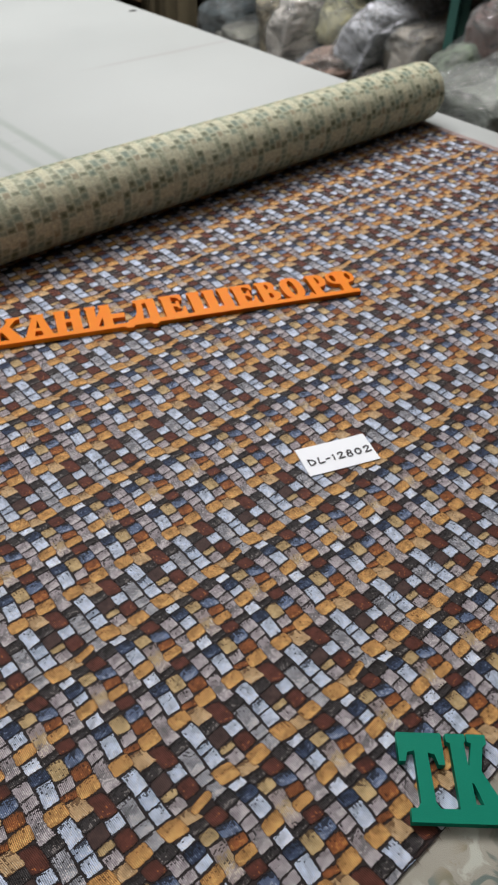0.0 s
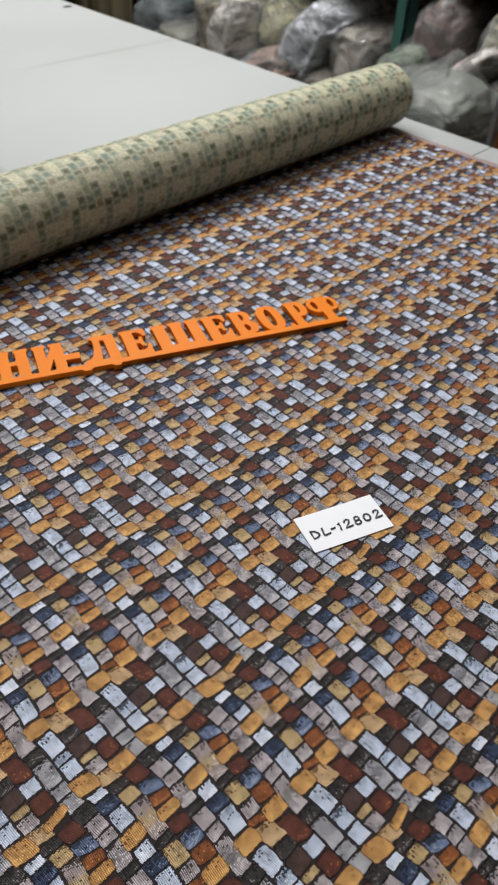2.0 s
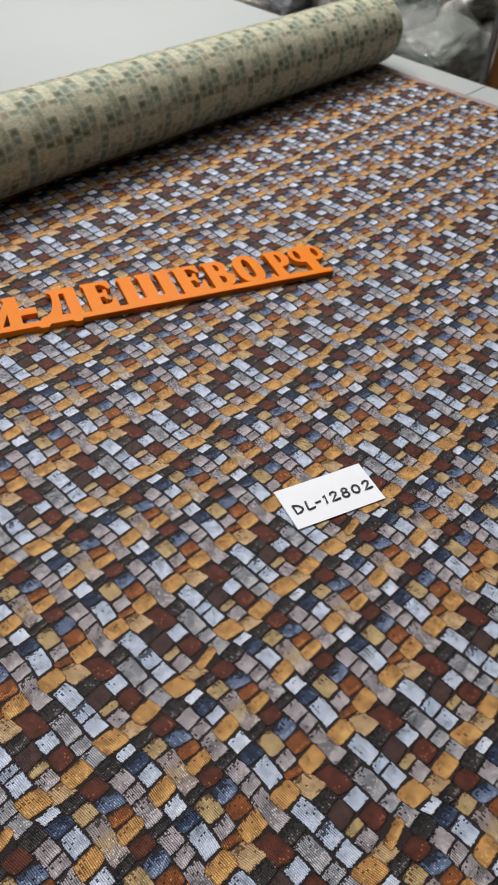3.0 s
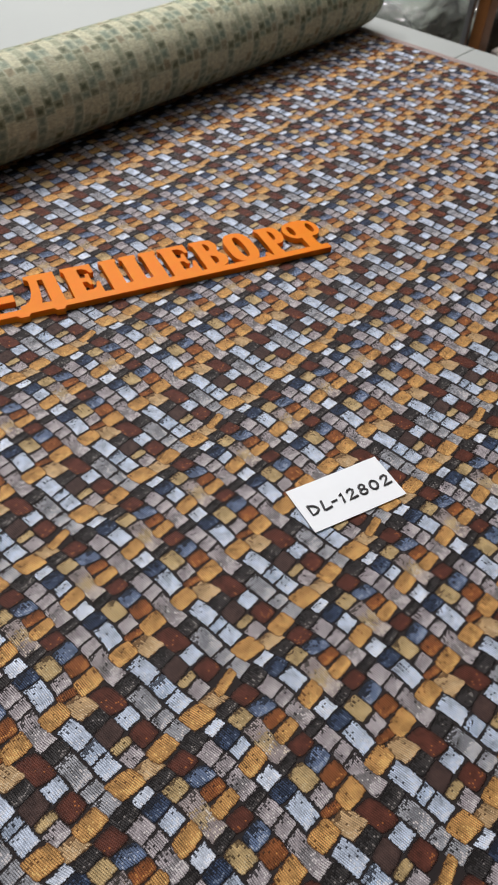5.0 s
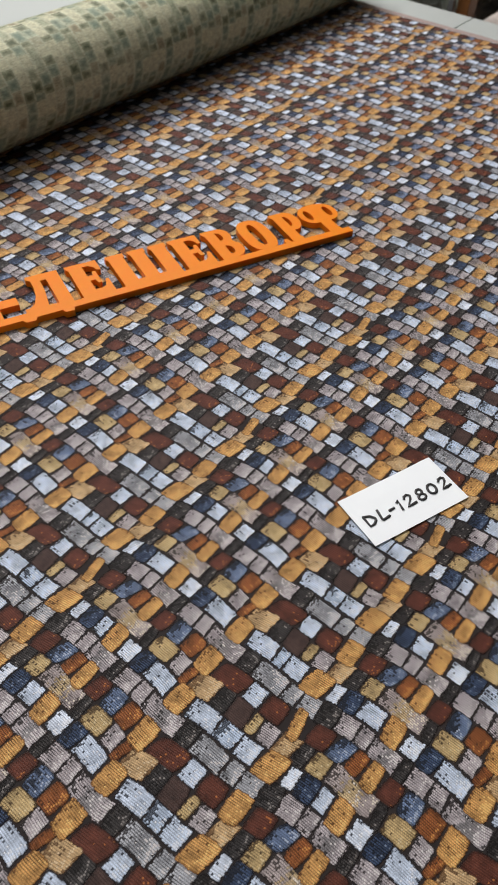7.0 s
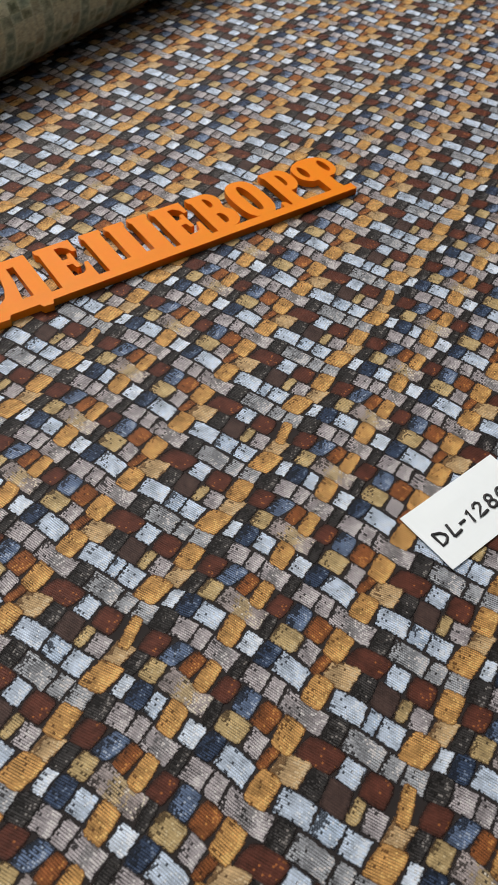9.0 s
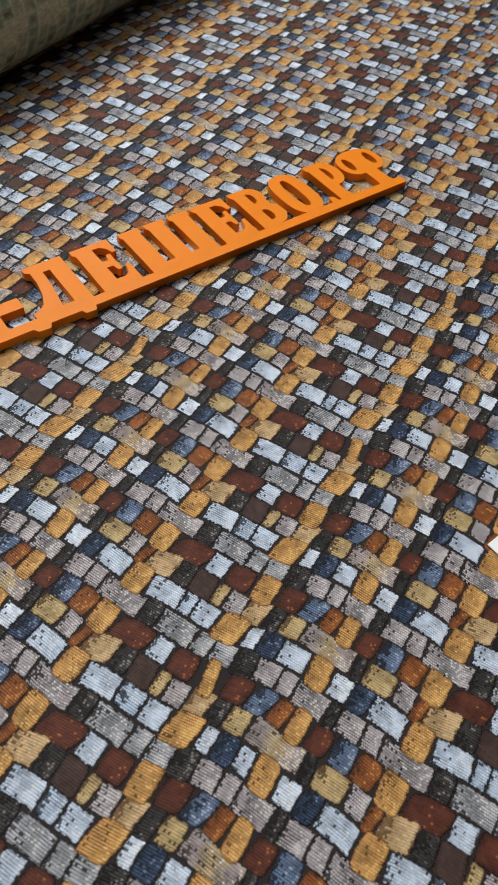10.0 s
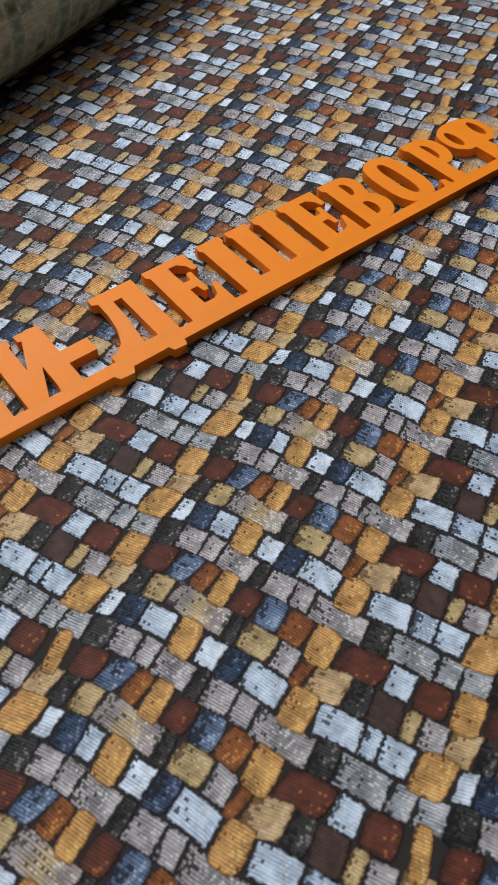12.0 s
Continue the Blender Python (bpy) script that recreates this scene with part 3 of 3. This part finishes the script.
# ---- cut-out letter signs ----
A_OUT = [(0, 0), (8.5, 0), (9.6, 7), (15.2, 7), (16.4, 0), (25.5, 0), (18, 29), (19, 33), (6, 33), (6, 30), (8, 29)]
A_HOLE = [(10.6, 11.5), (14.4, 11.5), (12.6, 24)]
K_OUT = [(1, 0), (10.5, 0), (10.5, 11), (12, 13.5), (18.5, 0), (30, 0), (19.5, 20), (25, 28.5), (29, 29.5), (29, 33), (16, 33), (16, 29.5), (18, 28.5), (10.5, 17), (10.5, 29), (11.5, 29.5), (11.5, 33), (0, 33), (0, 29.5), (1, 29)]
N_OUT = [(1, 0), (9.8, 0), (9.8, 14), (15.2, 14), (15.2, 0), (24.5, 0), (24.5, 29), (25.5, 29.5), (25.5, 33), (14.2, 33), (14.2, 29.5), (15.2, 29), (15.2, 19), (9.8, 19), (9.8, 29), (10.8, 29.5), (10.8, 33), (0, 33), (0, 29.5), (1, 29)]
I_OUT = [(1, 0), (9.5, 0), (15, 14), (15, 3), (14.4, 0), (24, 0), (24, 9.5), (36.2, 9.5), (36.2, 16.6), (24, 16.6), (24, 33), (13.5, 33), (13.5, 29.5), (15, 29), (9.5, 15), (9.5, 29), (10.5, 29.5), (10.5, 33), (0, 33), (0, 29.5), (1, 29)]
D_OUT = [(1, 0), (31, 0), (31, 33), (10, 33), (10, 29.5), (12.3, 28.5), (12.2, 21), (10.8, 13), (8, 6.5), (4, 3.5), (1, 3)]
D_HOLE = [(15.6, 2), (22, 2), (22, 26.5), (18.2, 26.5), (17.8, 16)]
E_OUT = [(1, 0), (22, 0), (22, 12.5), (20, 12.5), (18, 6.5), (15.5, 5), (10.6, 5), (10.6, 14.2), (14, 14.2), (14.8, 10.5), (17, 10.5), (17, 22.5), (14.8, 22.5), (14, 18.8), (10.6, 18.8), (10.6, 29), (14.5, 29), (17.4, 26.5), (18.5, 23), (21, 23), (21, 33), (0, 33), (0, 29.5), (1.4, 28.5)]
SH_OUT = [(1, 0), (37.5, 0), (37.5, 29), (38.5, 29.5), (38.5, 33), (27.4, 33), (27.4, 29.5), (28.4, 29), (28.4, 4), (23.8, 4), (23.8, 29), (24.8, 29.5), (24.8, 33), (14, 33), (14, 29.5), (15, 29), (15, 4), (10.3, 4), (10.3, 29), (11.3, 29.5), (11.3, 33), (0, 33), (0, 29.5), (1, 29)]
B_OUT = [(1, 0), *arc(12.5, 9, 9.5, 9, -90, 55, 10), *arc(12, 24.7, 8, 8.3, -35, 90, 9), (0, 33), (0, 29.5), (1.4, 28.5)]
B_HOLES = ([(9.6, 4.5), *arc(11.2, 9, 3.0, 4.5, -90, 90, 8), (9.6, 13.5)], [(9.6, 20), *arc(10.8, 24.2, 2.6, 4.4, -90, 90, 8), (9.6, 28.6)])
O_OUT = arc(11.7, 16.5, 11.7, 17.6, 0, 345, 23, 0.72)
O_HOLE = arc(11.7, 16.8, 3.4, 12.4, 0, 345, 23, 0.8)
P_OUT = [(1, 0), (11.5, 0), (11.5, 3), (10.4, 4), (10.4, 11.5), *arc(12.5, 22.2, 9, 10.8, -90, 90, 12), (0, 33), (0, 29.5), (1.4, 28.5)]
P_HOLE = [(10, 16.5), *arc(11, 22.3, 2.8, 5.8, -90, 90, 8), (10, 28.1)]
F_OUT = [(9, 0), (18, 0), (17.2, 4), (17.2, 12.2), *arc(13.2, 22.5, 13.4, 11.4, -62, 242, 26, 0.85), (9.2, 12.2), (9.2, 4)]
F_HOLES = (arc(5.9, 22.5, 2.3, 6.2, 0, 330, 11), arc(20.5, 22.5, 2.3, 6.2, 0, 330, 11))
T_OUT = [(8, 0), (18, 0), (17, 3), (17, 28), (20, 27), (21.5, 22), (24, 22), (24, 33), (0, 33), (0, 22), (2.5, 22), (4, 27), (8.6, 28), (8.6, 3)]

BAR, THICK, TALL = 6.0, 0.0046, 1.1
DOT = [(0, 0), (6.6, 0), (5.2, 3.8), (1.8, 4.6)]


sign = thing("letter_sign", "orange plastic cut-out word sign lying on the mosaic fabric", "sign", (0.2105, 0.1238, CLOTH_Z + 0.0006), -23.85)
cut_shape("base_bar", [(-396, BAR), (-396, 0), (-240, 0), (-238.5, -2.6), (-232.5, -3), (-231, 0), (-215, 0), (-214, -2.6), (-208.5, -3), (-207.5, 0), (0, 0), (0, BAR)], (), THICK, ORANGE, sign)
for outline, holes, left, wide in (
    (T_OUT, (), -392.5, 1), (K_OUT, (), -363.5, 1), (A_OUT, (A_HOLE,), -331.0, 1), (N_OUT, (), -302.8, 1), (I_OUT, (), -273.5, 1),
    (D_OUT, (D_HOLE,), -236.5, 1), (E_OUT, (), -200.2, 1.02), (SH_OUT, (), -172.3, 1.12), (E_OUT, (), -127.0, 1.0), (B_OUT, B_HOLES, -101.6, 0.95),
    (O_OUT, (O_HOLE,), -76.6, 0.94), (DOT, (), -52.6, 0.75), (P_OUT, (P_HOLE,), -46.9, 0.88), (F_OUT, F_HOLES, -25.8, 1.12),
):
    cut_shape("letter", [(x * wide + left, max(y, 0.0) * TALL + BAR) for x, y in outline], [[(x * wide + left, y * TALL + BAR) for x, y in h] for h in holes], THICK, ORANGE, sign)

tk = thing("letter_sign", "green plastic cut-out letter sign at the cut edge of the fabric", "sign", (-0.149, -0.2385, CLOTH_Z + 0.0006), -42.4)
TK_T = [(6.6, 7), (18.6, 7), (16.6, 10), (16, 36), (19.6, 35), (21, 29.5), (24.5, 29.5), (24.5, 47), (0, 47), (0, 31), (3.6, 31), (5, 36), (8.8, 37), (8.8, 10)]
TK_K = [(27.5, 7), (58, 7), (46, 27), (50, 40), (53, 42), (53, 47), (40, 47), (40, 42.5), (42.5, 42), (38.6, 29.5), (37.8, 30), (37.6, 42), (39, 43), (39, 47), (25.6, 47), (25.6, 42.5), (28, 41.5), (28, 11)]
TK_KH = [(38.5, 9.5), (43.5, 9.5), (39.6, 20), (38.2, 20.6)]
cut_shape("base_bar", [(2.6, 0), (54, 0), (53, 7), (3.2, 7)], (), 0.0045, GREEN, tk)
cut_shape("letter", TK_T, (), 0.0045, GREEN, tk)
squeeze = lambda loop: [(26.9 + (x - 25.6) * 0.80, y) for x, y in loop]
cut_shape("letter", squeeze(TK_K), (squeeze(TK_KH),), 0.0045, GREEN, tk)

# ---- the article tag ----
tag = thing("paper_tag", "small white card tag with a handwritten article code on the fabric", "tag", (-0.0009, -0.0008, CLOTH_Z + 0.0008), -20.6)
bm = bmesh.new()
W, H = 0.0596, 0.0305
cols = [[bm.verts.new((W * i / 10, -H * j / 4, 0.0002 + 0.0009 * (i / 10 - 0.5) ** 2 + 0.0003 * noise.noise(Vector((i * 0.4, j * 0.5, 2))))) for j in range(5)] for i in range(11)]
for c0, c1 in zip(cols, cols[1:]):
    for j in range(4):
        bm.faces.new((c0[j], c0[j + 1], c1[j + 1], c1[j]))
bm.normal_update()
bmesh.ops.solidify(bm, geom=bm.faces[:], thickness=0.0003)
card = part("card", bm, PAPER, tag, smooth=False)


def stroke_of(ch):
    """Pen lines of one handwritten character in a box 0.62 wide and 1 high."""
    ring = lambda cx, cy, rx, ry: arc(cx, cy, rx, ry, 100, 460, 16)
    return {
        "D": [[(0.02, 1.0), (0.10, 0.0), (0.40, 0.05), (0.62, 0.28), (0.62, 0.48), (0.40, 0.80), (0.0, 0.98)]],
        "L": [[(0.14, 1.0), (0.10, 0.10), (0.18, 0.02), (0.66, 0.10)]],
        "-": [[(0.0, 0.46), (0.42, 0.50)]],
        "1": [[(0.10, 0.74), (0.26, 0.92), (0.22, 0.0)]],
        "2": [[(0.04, 0.74), (0.14, 0.95), (0.36, 1.0), (0.50, 0.84), (0.44, 0.60), (0.02, 0.04), (0.30, 0.05), (0.66, 0.10)]],
        "8": [ring(0.30, 0.74, 0.19, 0.24), ring(0.30, 0.25, 0.24, 0.26)],
        "0": [ring(0.30, 0.48, 0.27, 0.44)],
    }[ch]


pen = 0.0042
for ch, step in zip("DL-12802", (7.4, 6.4, 5.0, 5.2, 7.2, 7.2, 7.6, 7.0)):
    curve = bpy.data.curves.new("written_character", "CURVE")
    curve.dimensions, curve.bevel_depth, curve.bevel_resolution = "3D", 0.0007, 2
    for line in stroke_of(ch):
        s = curve.splines.new("POLY")
        s.points.add(len(line) - 1)
        for p, (x, y) in zip(s.points, line):
            up = 0.0009 * ((pen + 0.0087 * x) / W - 0.5) ** 2
            p.co = (pen + 0.0087 * x + 0.0008 * y, -0.0204 + 0.0066 * y, 0.00038 + up, 1)
    tmp = new("written_character", curve)
    data = bpy.data.meshes.new_from_object(tmp.evaluated_get(bpy.context.evaluated_depsgraph_get()))
    bpy.data.objects.remove(tmp)
    data.transform(Matrix.Diagonal((1, 1, 0.5, 1)))
    data.transform(Matrix.Translation((0, 0, 0.00036)))
    data.materials.clear()
    data.materials.append(INK)
    ob = new("written_character", data)
    ob.parent = tag
    tagged(ob, "black pen stroke")
    pen += step * 0.00103
    if pen > W:
        break

# ---- storage rack behind the table ----
rack = thing("storage_rack", "green steel storage rack with orange beams behind the table", "rack", (0, 0, 0))


def post(x, y):
    bm = box(x, x + 0.045, y, y + 0.010, 0.0, 2.0, 0.002)
    box(x, x + 0.010, y, y + 0.036, 0.0, 2.0, 0.002, bm)
    box(x + 0.012, x + 0.03, y + 0.034, y + 0.040, 0.0, 2.0, 0.002, bm)
    for k in range(7):
        box(x + 0.004, x + 0.03, y + 0.036, y + 0.058, 0.24 + 0.27 * k, 0.265 + 0.27 * k, 0.002, bm)
        box(x + 0.006, x + 0.028, y + 0.052, y + 0.060, 0.225 + 0.27 * k, 0.265 + 0.27 * k, 0.002, bm)
    return part("post", bm, RACK_GREEN, rack)


for py in (-0.57, 1.00, 2.38):
    post(1.56, py)
    post(2.25, py)
for z, material in ((0.22, RACK_GREEN), (0.80, BEAM_ORANGE), (1.40, BEAM_ORANGE)):
    for py, bay in ((-0.52, 1.51), (1.05, 1.32)):
        part("beam", box(1.565, 1.600, py, py + bay, z, z + 0.07, 0.003), material, rack)
        part("beam", box(2.22, 2.25, py, py + bay, z, z + 0.07, 0.003), material, rack)
        part("shelf_board", box(1.602, 2.218, py, py + bay, z + 0.045, z + 0.065), BOARD, rack, "raw chipboard shelf")

# ---- bagged bundles on the lower shelf ----
SHELF = 0.285


FILMS = (clear_film(0.3), clear_film(0.6))


def bundle(name, label, y, z, sy, sz, colour, sx=0.22, x=1.78, turn=0.0, lean=0.0, seed=1, milk=0.35, square=0.55):
    """A soft bundle of folded cloth in creased clear film."""
    bm = bmesh.new()
    bmesh.ops.create_icosphere(bm, subdivisions=5, radius=1.0)
    for v in bm.verts:
        c = v.co.copy()
        c = Vector([math.copysign(abs(k) ** square, k) for k in c])
        d = 1 + 0.16 * noise.noise(v.co * 1.6 + Vector((seed, 0, 0))) + 0.07 * noise.noise(v.co * 4.5 + Vector((0, seed, 0))) + 0.012 * abs(noise.noise(v.co * 9 + Vector((0, 0, seed))))
        v.co = Vector((c.x * sx, c.y * sy, c.z * sz)) * d
    sack = thing(name, label, "bagged cloth", group="bagged cloth on the rack")
    sack.matrix_world = pose(x, y, z, lean, 0, turn)
    film = bmesh.new()
    bmesh.ops.create_icosphere(film, subdivisions=5, radius=1.0)
    for v in film.verts:
        c = Vector([math.copysign(abs(k) ** min(1.0, square + 0.1), k) for k in v.co])
        q = v.co + Vector((seed * 1.7, 0, 0))
        d = 1.06 + 0.17 * noise.noise(v.co * 1.6 + Vector((seed, 0, 0))) + 0.09 * abs(noise.noise(q * 2.6)) + 0.015 * abs(noise.noise(q * 8))
        # the gathered neck of the bag
        neck = max(0.0, v.co.z - 0.86) / 0.14
        v.co = Vector((c.x * sx * (1 - 0.55 * neck), c.y * sy * (1 - 0.55 * neck), c.z * sz + 0.02 * neck)) * d
    part("cloth", bm, fold_shaded_cloth("fold_shaded_cloth", colour), sack, smooth=True)
    part("film", film, FILMS[milk > 0.4], sack, "creased clear plastic film", True)
    return sack


def drape(name, label, x, y0, y1, z0, z1, colour, seed):
    """Cloth that hangs in deep uneven folds."""
    bm = bmesh.new()
    nu, nv = 60, 14
    grid = []
    for i in range(nu + 1):
        col = []
        for j in range(nv + 1):
            u, v = i / nu, j / nv
            fold = 0.035 * math.sin(u * 34 + 2.5 * noise.noise(Vector((u * 4, v * 1.5, seed)))) + 0.03 * noise.noise(Vector((u * 9, v * 2, seed + 5)))
            col.append(bm.verts.new((x + fold * (0.6 + 0.6 * (1 - v)), y0 + (y1 - y0) * u + 0.01 * math.sin(v * 3 + i), z0 + (z1 - z0) * v)))
        grid.append(col)
    for c0, c1 in zip(grid, grid[1:]):
        for j in range(nv):
            bm.faces.new((c0[j], c1[j], c1[j + 1], c0[j + 1]))
    bm.normal_update()
    bmesh.ops.solidify(bm, geom=bm.faces[:], thickness=0.003)
    ob = mesh_ob(name, bm, plain("hanging_cloth", colour, 0.85, 0.3, 5, 0.3, 400), smooth=True)
    return tagged(ob, label, "cloth")


drape("hanging_cloth", "dark olive cloth hanging in folds from the rack", 1.535, 2.13, 2.43, 0.02, 1.46, (0.085, 0.072, 0.038), 3)
bundle("cloth_sack", "dark slate-blue cloth bundle in creased clear film", 2.04, 0.43, 0.13, 0.16, (0.13, 0.17, 0.18), seed=1)
bundle("cloth_sack", "grey-green cloth bundle in clear film, tied tightly", 1.90, 0.40, 0.10, 0.12, (0.19, 0.20, 0.16), seed=2, x=1.70)
bundle("cloth_sack", "khaki folded cloth bundle in clear film", 1.72, 0.50, 0.14, 0.17, (0.34, 0.31, 0.21), seed=3, turn=8)
bundle("cloth_sack", "pale folded cloth bundle with white stripe in film", 1.60, 0.55, 0.06, 0.12, (0.48, 0.47, 0.42), seed=4, x=1.68)
bundle("cloth_sack", "yellow-green cloth bundle in clear film", 1.47, 0.59, 0.09, 0.09, (0.40, 0.40, 0.24), seed=5, lean=10)
bundle("cloth_sack", "blue-grey cloth bundle in loose clear film", 1.56, 0.40, 0.11, 0.12, (0.24, 0.27, 0.30), seed=6, x=1.70)
bundle("cloth_sack", "pinkish beige rolled cloth bundle in film", 1.40, 0.515, 0.12, 0.060, (0.40, 0.29, 0.23), seed=7, x=1.66, lean=-18, milk=0.15, square=0.8)
bundle("cloth_sack", "white crumpled plastic film parcel", 1.30, 0.59, 0.07, 0.11, (0.56, 0.60, 0.64), seed=8, x=1.70, lean=25, milk=0.5)
bundle("cloth_sack", "grey-brown cloth bundle in shiny clear film", 1.28, 0.41, 0.13, 0.13, (0.28, 0.25, 0.21), seed=9, x=1.70)
bundle("cloth_sack", "taupe cloth bundle in glossy clear film", 1.16, 0.56, 0.09, 0.10, (0.32, 0.30, 0.25), seed=10, x=1.76)
bundle("cloth_sack", "green-grey cloth bundle in loose clear film", 0.93, 0.54, 0.10, 0.13, (0.16, 0.21, 0.15), seed=11, x=1.68, lean=-25)
bundle("cloth_sack", "dark maroon-brown cloth bundle in film", 0.90, 0.68, 0.07, 0.09, (0.14, 0.09, 0.08), seed=12, x=1.74)
bundle("cloth_sack", "white rolled cloth in clear film", 0.76, 0.63, 0.045, 0.12, (0.62, 0.60, 0.56), seed=13, x=1.66, lean=38, square=0.8)
bundle("cloth_sack", "pale pink-grey rolled cloth in clear film", 0.81, 0.58, 0.045, 0.13, (0.46, 0.40, 0.37), seed=14, x=1.62, lean=38, square=0.8)
bundle("cloth_sack", "olive cloth bundle in clear film", 0.70, 0.70, 0.08, 0.08, (0.30, 0.31, 0.22), seed=15, x=1.74)
bundle("cloth_sack", "large grey-green sack of cloth in clear film", 0.84, 0.44, 0.20, 0.17, (0.20, 0.235, 0.20), seed=16, x=1.52, sx=0.22)
bundle("cloth_sack", "dark brown cloth bundle in clear film", 0.66, 0.56, 0.08, 0.09, (0.15, 0.125, 0.10), seed=17, x=1.70)
bundle("cloth_sack", "grey-green sack of cloth in clear film", 1.08, 0.38, 0.13, 0.13, (0.25, 0.26, 0.22), seed=18, x=1.68)
bundle("cloth_sack", "large grey sack of cloth in clear film", 0.70, 0.47, 0.11, 0.20, (0.20, 0.235, 0.20), seed=19, x=1.34, sx=0.14)

# ---- timber shelf unit beside the rack ----
unit = thing("timber_shelf", "stained timber shelf unit with dark inside beside the rack", "shelf", (0, 0, 0))
part("front_post", box(1.16, 1.195, 0.462, 0.484, 0.0, 1.30, 0.002), TIMBER, unit, "orange-brown timber post")
part("front_post", box(1.16, 1.195, -0.40, -0.375, 0.0, 1.30, 0.002), TIMBER, unit, "orange-brown timber post")
part("edge_strip", box(1.15, 1.159, 0.487, 0.497, 0.0, 1.30, 0.001), STEEL, unit, "grey metal edge strip")
part("back_panel", box(1.502, 1.512, -0.40, 0.484, 0.0, 1.30), plain("dark_board", (0.06, 0.038, 0.026), 0.8, 0.2, 8), unit, "dark brown board")
for z in (0.06, 0.56, 1.27):
    part("shelf_board", box(1.165, 1.50, -0.374, 0.458, z, z + 0.02, 0.001), BOARD, unit)
parcel = thing("paper_parcel", "pale grey paper parcel lying on the timber shelf", "parcel", (0, 0, 0))
bm = box(1.18, 1.44, 0.10, 0.45, 0.581, 0.645, 0.012)
for v in bm.verts:
    v.co.z += 0.006 * noise.noise(v.co * 9) if v.co.z > 0.6 else 0
part("wrapping", bm, plain("parcel_paper", (0.50, 0.46, 0.42), 0.8, 0.15, 12, 0.3, 60), parcel)

# ---- low shelf and boxes past the hanging cloth ----
SHELF_TOP = 0.49
low = thing("low_shelf", "low dark board shelf past the hanging cloth", "shelf", (0, 0, 0))
DARK_BOARD = plain("dark_shelf_board", (0.055, 0.040, 0.030), 0.8, 0.25, 8)
for y0 in (2.455, 2.92):
    part("side_panel", box(1.58, 1.95, y0, y0 + 0.018, 0.0, 0.70), DARK_BOARD, low)
for z in (0.08, SHELF_TOP, 0.70):
    part("shelf_board", box(1.56, 1.95, 2.474, 2.919, z, z + 0.018, 0.001), BOARD if z == SHELF_TOP else DARK_BOARD, low, "worn edge" if z == SHELF_TOP else "")
carton = thing("carton", "plain beige cardboard carton standing beside the shelf", "box", (1.53, 2.99, 0.0))
part("carton_body", box(0.0, 0.30, -0.045, 0.045, 0.0, 0.70, 0.003), CARD, carton)
part("flap", box(0.004, 0.296, -0.043, 0.0, 0.7005, 0.7035), CARD, carton)
red = thing("carton", "red printed cardboard carton standing beside the beige carton", "box", (1.53, 3.18, 0.0))
part("carton_body", box(0.0, 0.30, -0.10, 0.10, 0.0, 0.70, 0.003), plain("red_card", (0.42, 0.03, 0.02), 0.6, 0.15, 12), red)
part("flap", box(0.004, 0.296, -0.097, 0.0, 0.7005, 0.7035), CARD, red)
